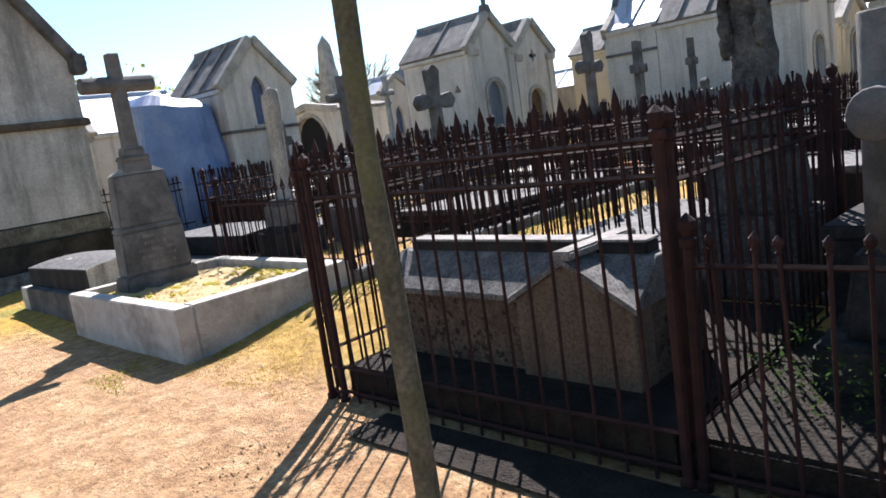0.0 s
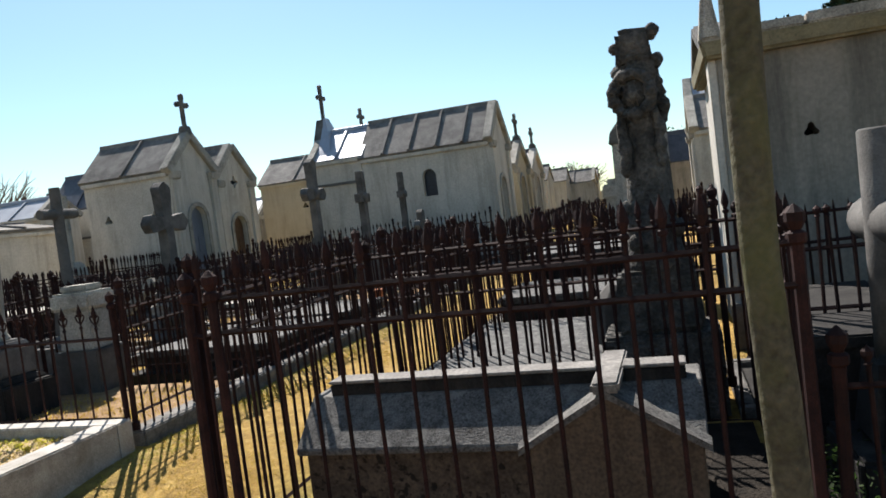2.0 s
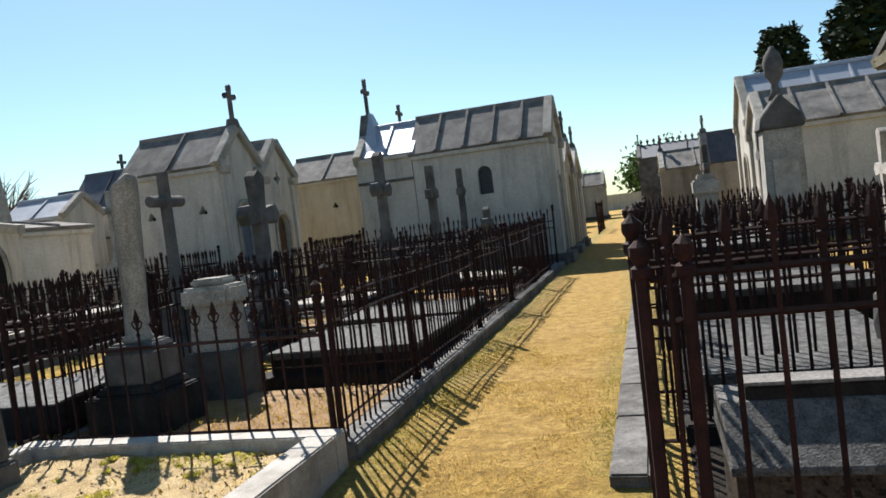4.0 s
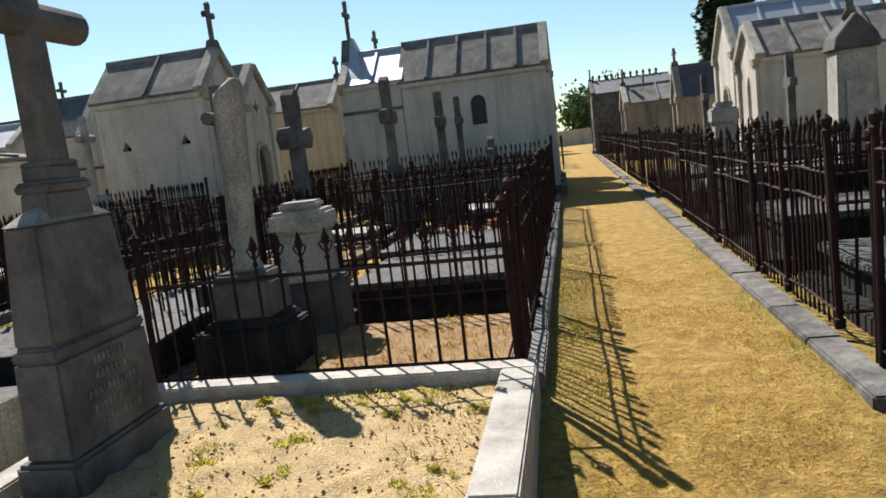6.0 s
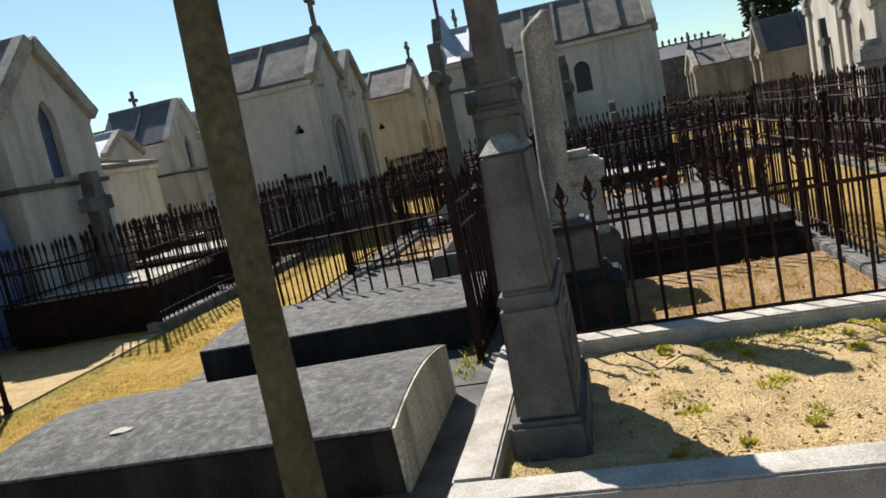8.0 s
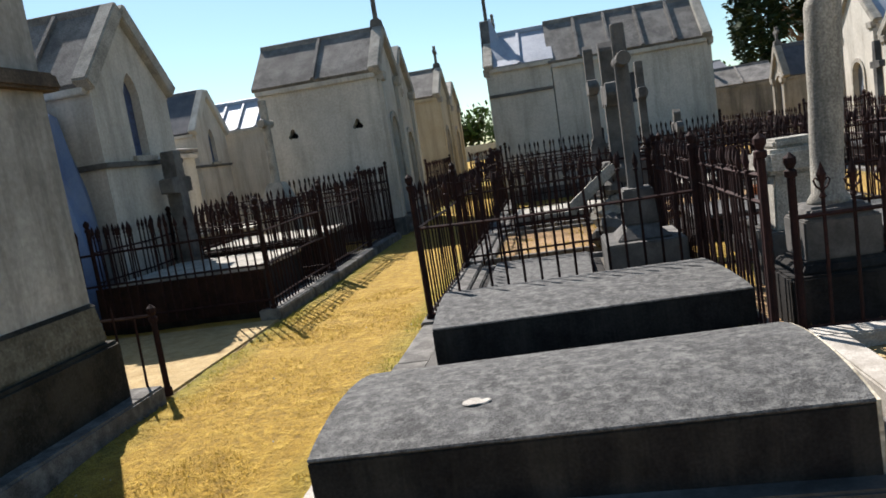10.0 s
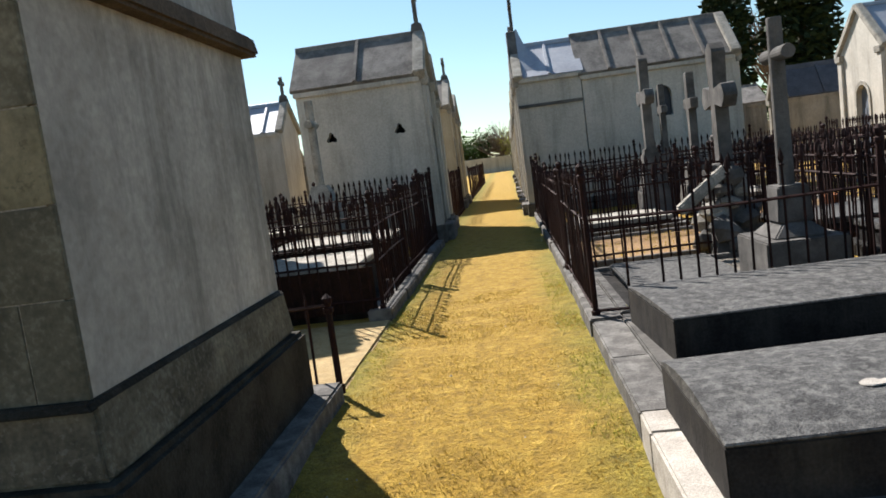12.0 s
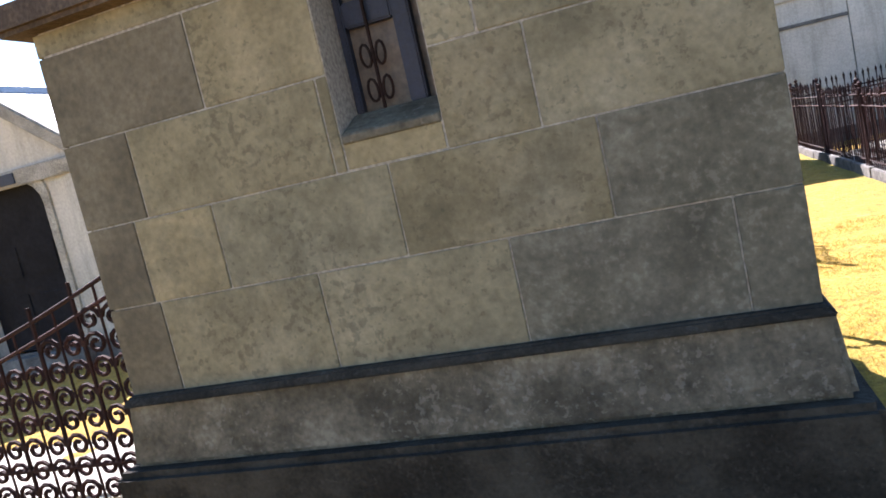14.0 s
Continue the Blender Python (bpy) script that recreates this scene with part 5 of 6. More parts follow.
flat_tomb("white flat tomb near the chapel", -14.6, -12.85, 10.8, 12.2, 0.6, M_PALE)
small_cross("stubby dark stone cross behind the railing", -14.53, 10.27, 0.05, 2.06, ((0.16, 0.15, 0.55, 0.02), (0.14, 0.13, 0.3, 0.02)), 0.2, 0.26, 0, depth=0.2, arm_at=0.6)
small_cross("stone cross on bell-shaped pedestal beside the chapel", -14.41, 13.6, 0.05, 2.87, ((0.36, 0.34, 0.8, 0.03), (0.33, 0.31, 0.25, 0.06), (0.25, 0.24, 0.3, 0.11)), 0.15, 0.24, 0, mat=M_PALE, arm_at=0.72, round_limbs=True)
fence("rusted railing behind the white tombs", [(-14.75, 8.5), (-14.75, 10.3), (-14.75, 12.4)], 0.0, 1.25, 0.12, (0.12, 0.6, 0.95))
fence("rusted railing crossing between white tombs", [(-14.7, 10.46), (-12.7, 10.46)], 0.0, 1.2, 0.11, (0.12, 0.6, 0.9))
fence("long rusted railing up the alley", [(-12.6, 29.0), (-12.6, 38.0), (-12.6, 48.0)], 0.0, 1.25, 0.17)
fence("rusted railing before the yellow chapels", [(-15.0, 19.0), (-12.6, 19.0), (-12.6, 23.6)], 0.0, 1.3, 0.13)
fence("rusted railing in front of far plots", [(-15.0, 6.0), (-15.0, 8.4), (-17.5, 8.4)], 0.05, 1.15, 0.13)
fence("rusted railing before the low chapels", [(-15.0, 12.8), (-17.5, 12.8), (-20.5, 12.8)], 0.05, 1.2, 0.13)
fence("rusted railing of a far west plot", [(-15.5, 16.5), (-18.0, 16.5), (-21.0, 16.5)], 0.05, 1.2, 0.14)
flat_tomb("white flat tomb in a far plot", -17.2, -15.4, 14.6, 16.0, 0.6, M_PALE)
flat_tomb("pale flat tomb in a far plot", -20.2, -18.2, 14.8, 16.0, 0.6, M_PALE)


def tarpaulin():
    """A monument wrapped in blue sheeting: folds hang from a lumpy top."""
    bm = bmesh.new()
    seg, rings = 44, 16
    vs = []
    for j in range(rings + 1):
        f = j / rings
        row = []
        for i in range(seg):
            a = 2 * math.pi * i / seg
            r = 1.0 - 0.30 * f ** 3 - (0.65 * max(0, f - 0.82) / 0.18 if f > 0.82 else 0)
            fold = 0.045 * math.sin(a * 7 + 3 * f) * (1 - f * 0.6) + 0.07 * noise.noise(Vector((math.cos(a) * 2, math.sin(a) * 2, f * 2.5)))
            row.append(bm.verts.new(((0.75 * r + fold) * math.copysign(abs(math.cos(a)) ** 0.6, math.cos(a)), (1.0 * r + fold) * math.copysign(abs(math.sin(a)) ** 0.6, math.sin(a)), 2.75 * min(1, f * 1.12) + 0.16 * noise.noise(Vector((a, f * 3, 2))) * f - (0.15 * math.sin(a) * f))))
        vs.append(row)
    for a, b in zip(vs, vs[1:]):
        for i in range(seg):
            bm.faces.new((a[i], a[(i + 1) % seg], b[(i + 1) % seg], b[i]))
    bm.faces.new(vs[-1])
    ob = link("tarpaulin", bm, M_TARP)
    ob.location = (-15.8, 8.3, 0)
    ob.scale = (1.12, 1.08, 1.05)
    return tagged(ob, "crumpled blue tarpaulin wrapped over a monument", "tarpaulin")


tarpaulin()


def obelisk():
    root = thing("obelisk", "tall pale stone obelisk on a stepped base", "obelisk", -21.1, 17.05, 0, group="stone monuments")
    part("base_block", blockbm(-0.75, 0.75, -0.75, 0.75, 0, 0.6, bevel=0.02), M_GREY, root)
    part("pedestal", blockbm(-0.55, 0.55, -0.55, 0.55, 0.6, 1.7, bevel=0.02), M_PALE, root)
    part("shaft", blockbm(-0.40, 0.40, -0.40, 0.40, 1.7, 4.75, bevel=0.015, top=(0.23, 0.23)), M_PALE, root)
    part("tip", blockbm(-0.17, 0.17, -0.17, 0.17, 4.75, 5.1, bevel=0.006, top=(0.155, 0.155)), M_PALE, root)


obelisk()

# ---- plots east of the east alley ----


def gabled_tomb():
    """The chest tomb with sloping lid, a small cross gable in front and raised bands along the ridges."""
    root = thing("gabled_tomb", "peeling chest tomb with sloping grey lid and gabled end", "tomb")
    x0, xg, x1, y0, y1, e = -3.56, -2.463, -1.745, 3.56, 4.24, 0.455
    xm, pk, yr = (xg + x1) / 2, 0.645, y0 + 0.21
    part("chest", rough_up(blockbm(x0 + 0.02, xg + 0.01, y0 + 0.03, y1, -0.3, e - 0.004, bevel=0.012), 0.004, 4), M_MOTTLED, root, "peeling black-spotted chest wall, darkened for its shade")
    bm = bmesh.new()
    prism(bm, [(xg + 0.014, -0.3), (x1, -0.3), (x1, e - 0.01), (xm, pk + 0.005), (xg + 0.014, e - 0.01)], "y", y0 - 0.03, y0 + 0.14, bevel=0.008)
    part("gable_end", bm, M_GABLE, root, "brown gabled end wall")
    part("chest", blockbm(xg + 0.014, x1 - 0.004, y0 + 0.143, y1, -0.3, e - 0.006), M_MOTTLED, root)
    bm = bmesh.new()
    prism(bm, [(y0 - 0.02, e - 0.03), (y0 - 0.02, e), (yr, pk), (y1 - 0.2, pk), (y1 + 0.02, e), (y1 + 0.02, e - 0.03)], "x", x0, x1 + 0.02, bevel=0.006)
    part("lid", bm, M_LID, root, "sloping lichen-grey lid")
    # roof of the cross gable, running back into the lid
    for s in (-1, 1):
        xe = xm + s * (x1 - xg) / 2 + s * 0.03
        bm = bmesh.new()
        vs = [bm.verts.new(p) for p in ((xe, y0 - 0.055, e - 0.01), (xm, y0 - 0.055, pk + 0.03), (xm, yr + 0.02, pk + 0.03), (xe, y0 - 0.015, e + 0.012), (xe, y0 - 0.055, e - 0.04), (xm, y0 - 0.055, pk), (xm, yr + 0.02, pk), (xe, y0 - 0.015, e - 0.03))]
        for q in ((0, 1, 2, 3), (4, 7, 6, 5), (0, 4, 5, 1), (1, 5, 6, 2), (2, 6, 7, 3), (3, 7, 4, 0)):
            bm.faces.new([vs[k] for k in q])
        part("gable_roof", bm, M_LID, root, "narrow sloping gable coping")
    part("ridge_stone", rough_up(blockbm(xm - 0.058, xm + 0.058, y0 - 0.06, y1 - 0.1, pk + 0.02, pk + 0.066, bevel=0.01), 0.003, 8), M_ROOF, root, "worn grey ridge band")
    # dark band under a lighter cap paints its shaded front and sunlit top
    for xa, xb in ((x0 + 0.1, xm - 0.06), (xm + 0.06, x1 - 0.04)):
        part("raised_band", rough_up(blockbm(xa, xb, yr + 0.005, yr + 0.13, pk - 0.02, pk + 0.058, bevel=0.008), 0.003, 4), M_SLABSIDE, root, "raised band on the lid, front painted shade-dark")
        part("band_cap", rough_up(blockbm(xa - 0.005, xb + 0.004, yr - 0.002, yr + 0.137, pk + 0.058, pk + 0.072, bevel=0.004), 0.003, 4), M_ROOF, root, "top of the band painted in a lighter, sunlit tone")
    # the shaded foot of the tomb is painted near-black
    part("base_stone", rough_up(blockbm(x0 - 0.06, x1 + 0.06, y0 - 0.1, y1 + 0.05, -0.35, 0.03, bevel=0.02), 0.008, 5), M_SHADOWSOIL, root, "base painted shadow-black")


gabled_tomb()
fence("tall rusted railing with spear points round the gabled tomb", [(-3.81, 3.21), (-3.67, 3.21), (-1.39, 3.23)], -0.24, 1.69, 0.146, (0.1, 0.26, 1.325, 1.47), "spear", lean=0.7, post_h=1.6, bar_r=0.0098, gaps=0)
fence("tall rusted side railing along the alley", [(-3.82, 3.3), (-3.84, 5.15)], -0.16, 1.55, 0.12, (0.1, 0.26, 1.2, 1.38), "spear", lean=0.7, post_h=1.6, bar_r=0.0098)
fence("tall rusted railing running back between plots", [(-1.39, 3.3), (-1.39, 5.2), (-3.82, 5.25)], -0.2, 1.6, 0.115, (0.2, 1.25, 1.42), "spear", lean=0.8, post_h=1.55, bar_r=0.0098)
fence("low rusted railing with ball tips and one long rail", [(-1.32, 3.23), (0.1, 3.23), (1.8, 3.2)], -0.24, 1.1, 0.135, (0.1, 0.97), "ball", lean=1.5, bar_r=0.009)
fence("rusted railing of the overgrown plot", [(-1.2, 5.2), (0.6, 5.2), (2.2, 5.2)], -0.1, 1.35, 0.12, (0.1, 0.75, 1.1), "ball")
fence("rusted arched-top railing before the tall mausoleum", [(-1.3, 6.6), (0.4, 6.6), (2.4, 6.6)], 0.0, 1.2, 0.12, (0.1, 0.9, 1.12), "plain")
fence("rusted alley railing with gate posts", [(-1.5, 5.75), (-3.86, 5.75), (-3.86, 6.85), (-3.86, 7.6), (-1.5, 7.6)], 0.07, 1.28, 0.12, (0.1, 0.8, 0.98))
fence("rusted alley railing round dark slabs", [(-3.86, 7.8), (-3.86, 9.6), (-1.4, 9.6)], 0.05, 1.2, 0.12, (0.1, 0.8, 0.98))
fence("rusted alley railing with leaning bars", [(-1.0, 9.72), (-3.86, 9.72), (-3.86, 12.2), (-1.0, 12.2)], 0.05, 1.25, 0.12, lean=2)
fence("rusted railing further up the alley", [(-3.8, 12.4), (-3.8, 15.2), (-1.0, 15.2)], 0.1, 1.2, 0.12)
fence("rusted railing near the white chapel", [(-3.8, 15.4), (-3.8, 18.6), (-1.0, 18.6)], 0.1, 1.25, 0.13)
fence("rusted railing in the eastern row", [(-1.0, 9.8), (-1.0, 12.2), (2.0, 12.2)], 0.1, 1.2, 0.14)
fence("rusted railing in the far eastern row", [(-1.0, 15.2), (2.5, 15.2)], 0.1, 1.2, 0.14)
fence("rusted railing along the northern alley", [(-3.8, 19.0), (-3.8, 23.0), (-3.8, 27.0), (-3.8, 34.0), (-3.8, 42.0)], 0.05, 1.2, 0.17)
fence("rusted railing past the chapels", [(-5.75, 31.5), (-5.75, 36)], 0.0, 1.3, 0.16)
flat_tomb("pale grey slab behind the gabled tomb", -3.55, -2.25, 5.3, 7.2, 0.38, M_SLAB)
flat_tomb("dark slab tomb with moulded side", -3.6, -1.8, 8.0, 9.4, 0.5)
flat_tomb("dark granite tomb on the alley", -3.6, -2.0, 9.85, 11.7, 0.78)
flat_tomb("grey slab tomb up the alley", -3.6, -1.6, 12.7, 14.6, 0.4)
flat_tomb("grey slab near the white chapel", -3.6, -1.6, 15.8, 18.0, 0.4)
rock = lathe(bmesh.new(), [(0.2, 0), (0.24, 0.12), (0.2, 0.3), (0.1, 0.42), (0.02, 0.45)], 12)
rock = link("rock", rough_up(rock, 0.06, 4, 3), M_GREY)
rock.location = (-2.2, 6.0, 0.37)
tagged(rock, "rough grey boulder beside the carved column", "rock")


def carved_column():
    """Tall truncated trunk-like column hung with a stone wreath, ribbon and garlands of flowers."""
    root = thing("carved_column", "tall weathered column carved with wreath and garland", "column", -1.89, 5.5, 0.0, group="stone monuments")
    rr = random.Random(19)
    part("base_block", rough_up(blockbm(-0.38, 0.34, -0.28, 0.28, 0, 0.55, bevel=0.02), 0.008, 5), M_CARVED, root)
    part("pedestal", rough_up(blockbm(-0.29, 0.26, -0.25, 0.25, 0.55, 0.95, bevel=0.03, top=(0.04, 0.04)), 0.012, 5, 2), M_CARVED, root)
    prof = [(0.215, 0.93), (0.185, 1.0), (0.172, 1.1), (0.16, 1.25), (0.148, 1.4), (0.138, 1.55), (0.13, 1.7), (0.128, 1.85), (0.125, 2.0), (0.12, 2.1), (0.125, 2.18), (0.105, 2.22), (0.12, 2.27)]
    shaft = lathe(bmesh.new(), prof, 22)
    for v in shaft.verts:
        v.co.x += 0.012 * math.sin(v.co.z * 9)
    part("shaft", rough_up(rough_up(shaft, 0.022, 6, 4), 0.008, 26, 2), M_CARVED, root, "knobbly trunk-like shaft", True)
    # wreath of leaves round a sunken disc, turned to the lane
    turn = Matrix.Translation((-0.035, -0.15, 2.06)) @ Matrix.Rotation(radians(-14), 4, "Z") @ Matrix.Rotation(radians(90), 4, "X")
    ring = bmesh.new()
    for k in range(22):
        q = 2 * math.pi * k / 22
        c = Vector((0.118 * math.cos(q), 0.128 * math.sin(q), rr.uniform(-0.01, 0.02)))
        w = rr.uniform(0.03, 0.046)
        lump = [(0.2 * w, -w), (w, -0.5 * w), (w * 1.1, 0.2 * w), (0.6 * w, 0.8 * w), (0.1 * w, w)]
        one = lathe(bmesh.new(), lump, 7)
        spin(one, Matrix.Translation(c) @ Matrix.Rotation(rr.uniform(0, 6.28), 4, "X"))
        me = bpy.data.meshes.new("tmp")
        one.to_mesh(me)
        one.free()
        ring.from_mesh(me)
        bpy.data.meshes.remove(me)
    part("wreath", spin(rough_up(ring, 0.008, 22), turn), M_CARVED, root, "carved stone wreath of leaves", True)
    disc = lathe(bmesh.new(), [(0.1, -0.05), (0.1, -0.012), (0.05, 0.0), (0.045, 0.02), (0.012, 0.03)], 16)
    part("rosette", spin(rough_up(disc, 0.008, 18), turn), M_CARVED, root, "", True)
    # ribbon ends and flower garlands hanging from the wreath
    for pts, rad in (([(-0.12, -0.1, 1.97), (-0.125, -0.11, 1.82), (-0.11, -0.13, 1.68), (-0.13, -0.1, 1.55)], [0.03, 0.04, 0.045, 0.02]), ([(0.09, -0.13, 1.95), (0.11, -0.1, 1.84), (0.1, -0.12, 1.72), (0.11, -0.09, 1.6)], [0.03, 0.035, 0.04, 0.02]), ([(0.09, 0.0, 2.2), (0.12, 0.02, 2.1), (0.135, 0.0, 1.97), (0.11, 0.0, 1.86)], [0.04, 0.05, 0.045, 0.02])):
        part("garland", rough_up(tube(bmesh.new(), [Vector(pts[k // 4]).lerp(Vector(pts[min(3, k // 4 + 1)]), k % 4 / 4) for k in range(13)], [rad[k // 4] * rr.uniform(0.75, 1.25) for k in range(13)], 9), 0.016, 24), M_CARVED, root, "hanging carved garland", True)
    # broken head of the trunk with stubs of cut boughs
    head = blockbm(-0.115, 0.11, -0.1, 0.1, 2.24, 2.47, bevel=0.03)
    bmesh.ops.subdivide_edges(head, edges=list(head.edges), cuts=3, use_grid_fill=True)
    part("capital", rough_up(rough_up(head, 0.03, 7, 2), 0.01, 24, 5), M_CARVED, root, "crumbled head of the column", True)
    for x, y, z, r in ((0.115, -0.03, 2.45, 0.05), (0.125, 0.0, 2.27, 0.05), (-0.12, -0.02, 2.38, 0.035), (-0.11, -0.03, 2.22, 0.045), (-0.14, -0.04, 1.35, 0.05), (0.14, -0.08, 1.2, 0.06), (-0.1, -0.14, 1.12, 0.06)):
        stub = lathe(bmesh.new(), [(r * 0.4, -r), (r, -r * 0.4), (r, r * 0.3), (r * 0.5, r * 0.9), (r * 0.1, r)], 9)
        part("bough_stub", spin(rough_up(stub, r * 0.35, 20, x + z), Matrix.Translation((x, y, z))), M_CARVED, root, "", True)


carved_column()


def urn_monument():
    root = thing("urn_monument", "pointed stone monument topped by a draped urn", "monument", -2.17, 10.2, 0, group="stone monuments")
    part("base_block", rough_up(blockbm(-0.42, 0.42, -0.36, 0.36, 0, 0.5, bevel=0.02), 0.006, 4), M_GREY, root)
    part("body", rough_up(blockbm(-0.24, 0.24, -0.2, 0.2, 0.5, 2.05, bevel=0.015, top=(0.03, 0.02)), 0.006, 4), M_PALE, root)
    part("pediment", prism(bmesh.new(), [(-0.25, 2.05), (0.25, 2.05), (0.22, 2.2), (0, 2.45), (-0.22, 2.2)], "y", -0.21, 0.21, bevel=0.015), M_GREY, root)
    part("marble_plaque", blockbm(-0.14, 0.14, -0.225, -0.19, 0.9, 1.7, bevel=0.006), M_KERB, root, "white marble plaque")
    bm = lathe(bmesh.new(), [(0.09, 2.4), (0.05, 2.5), (0.04, 2.58), (0.10, 2.68), (0.115, 2.82), (0.09, 2.92), (0.05, 2.97), (0.02, 3.02)], 14)
    part("urn", bm, M_GREY, root, "", True)


urn_monument()


def round_cross(label, x, y, z0, top, r, rz=0):
    root = thing("grave_cross", label, "cross", x, y, z0, rz, group="stone crosses")
    # base blocks take the near-black that paints this plot's shade
    part("base_block", rough_up(blockbm(-0.3, 0.3, -0.3, 0.3, 0, 0.35, bevel=0.02), 0.006, 4), M_SLABSIDE, root)
    part("plinth", rough_up(blockbm(-0.2, 0.2, -0.2, 0.2, 0.35, 0.75, bevel=0.03, top=(0.06, 0.06)), 0.005, 4), M_SLABSIDE, root)
    h = top - z0 - 0.7
    bm = latin_cross(bmesh.new(), h, 2 * r, 2 * r, 0.3, h - 0.42, round_limbs=True)
    part("cross", spin(rough_up(bm, 0.003, 5), Matrix.Translation((0, 0, 0.7))), M_GREY, root, "round-limbed cross", True)


round_cross("grey stone cross with round log-like limbs", -0.84, 4.25, -0.15, 1.61, 0.115, 3)
small_cross("tall slim cross behind the alley railing", -1.9, 13.6, 0.05, 2.3, ((0.26, 0.26, 0.5, 0.04), (0.18, 0.17, 0.3, 0.03)), 0.13, 0.22, 0, arm_at=0.7)
small_cross("white painted cross in the eastern row", -0.6, 12.0, 0.05, 1.9, ((0.24, 0.24, 0.4, 0.03),), 0.12, 0.22, 0, mat=M_KERB, lobes=True)
small_cross("grey stone cross near the white chapel", -2.4, 18.2, 0.05, 2.4, ((0.26, 0.26, 0.5, 0.04), (0.18, 0.17, 0.3, 0.03)), 0.14, 0.24, 0)
stele("square pale pillar beside the alley", -2.7, 14.8, 0.05, 0.4, 0.36, 1.7)
# two tombs added to darken the shaded plot and hide its sunlit ground
flat_tomb("dark tomb added to fill the shaded plot behind the low railing", -0.3, 1.6, 3.75, 5.0, 0.6, M_SLABSIDE, step=False)
flat_tomb("low black tomb added to fill the shaded plot by the gabled tomb", -1.25, -0.5, 4.55, 6.4, 0.62, M_SLABSIDE, step=False)

bed("pale limestone gravel beside the mausoleum", -18.4, -15.3, 4.2, 5.2, 0.0, M_PALEGRAVEL, border=False)

# ---- ornate gate west of the mausoleum ----


def ornate_gate(x, y, rz):
    root = thing("iron_gate", "rusted wrought-iron gate filled with scrollwork and sweeping top", "gate", x, y, -0.17, rz)
    w = 1.5

    def top(u):
        return 1.12 + 0.38 * (u / w) ** 1.3

    for s in (0, w):
        part("gate_post", lathe(bmesh.new(), [(0.02, 0), (0.02, top(s) + 0.03), (0.03, top(s) + 0.05), (0.004, top(s) + 0.12)], 8, cx=s), M_RUST, root)
    for z in (0.06, 0.6):
        part("rail", tube(bmesh.new(), [(0, 0, z), (w, 0, z)], 0.012, 6), M_RUST, root)
    for dz in (0.0, -0.09):
        part("top_rail", tube(bmesh.new(), [(w * k / 12, 0, top(w * k / 12) + dz) for k in range(13)], 0.011, 6), M_RUST, root)
    n = 11
    for k in range(1, n):
        u = w * k / n
        part("bar", tube(bmesh.new(), [(u, 0, 0.06), (u, 0, top(u) + (0.07 if k % 2 else 0.0))], 0.011 if k % 2 else 0.007, 5), M_RUST, root)
    curls = []
    for s in (-1, 1):
        bm = tube(bmesh.new(), [(s * 0.062 * (1 - k / 18) * math.cos(k * 0.62), 0, 0.058 * (1 - k / 18) * math.sin(k * 0.62)) for k in range(15)], 0.0115, 5)
        curls.append(part("scroll", bm, M_RUST, root))
    for i in range(n):
        cx = w * (i + 0.5) / n
        j = 0
        while 0.12 + 0.118 * j < top(cx) - 0.13:
            ob = curls[(i + j) % 2]
            if i == 0 and j < 2:
                ob.matrix_basis = pose(cx, 0, 0.12 + 0.118 * j)
            else:
                again(ob, cx, 0, 0.12 + 0.118 * j)
            j += 1
    return root


ornate_gate(-16.92, 3.6, 0)


def rocky_cross(label, x, y, top):
    """A carved cross growing out of a heap of rough stones."""
    root = thing("grave_cross", label, "cross", x, y, 0.05, group="stone crosses")
    rr = random.Random(12)
    for i in range(26):
        f = i / 26
        z, r = 0.95 * f, 0.42 * (1 - 0.75 * f)
        a = i * 2.4
        s = rr.uniform(0.13, 0.2) * (1 - 0.3 * f)
        bm = lathe(bmesh.new(), [(s * 0.5, -s * 0.7), (s, -s * 0.2), (s * 0.9, s * 0.3), (s * 0.35, s * 0.7)], 7)
        rough_up(bm, s * 0.45, 5, i)
        o = part("rock", bm, M_GREY if i % 3 else M_PALE, root)
        o.matrix_basis = pose(r * math.cos(a) * 0.8, r * math.sin(a), z + 0.05, rr.uniform(-20, 20), rr.uniform(-20, 20), rr.uniform(0, 360))
    lean = spin(rough_up(blockbm(-0.34, 0.34, -0.07, 0.07, -0.06, 0.06, bevel=0.02), 0.012, 6), Matrix.Translation((-0.34, -0.3, 0.78)) @ Matrix.Rotation(radians(-38), 4, "Y"))
    part("leaning_stone", lean, M_PALE, root, "pale carved stone leaning on the rocks")
    part("core_stone", rough_up(blockbm(-0.3, 0.3, -0.36, 0.36, 0, 0.95, bevel=0.03, top=(0.2, 0.24)), 0.03, 5), M_GREY, root)
    h = top - 0.95
    bm = latin_cross(bmesh.new(), h, 0.17, 0.15, 0.3, h * 0.66, flare=0.02, lobes=True)
    part("cross", spin(rough_up(bm, 0.008, 6), Matrix.Translation((0, 0, 0.88))), M_GREY, root)
    return root


rocky_cross("carved grey cross on a heap of rough rocks", -8.72, 9.52, 2.3)

# ---- trees ----


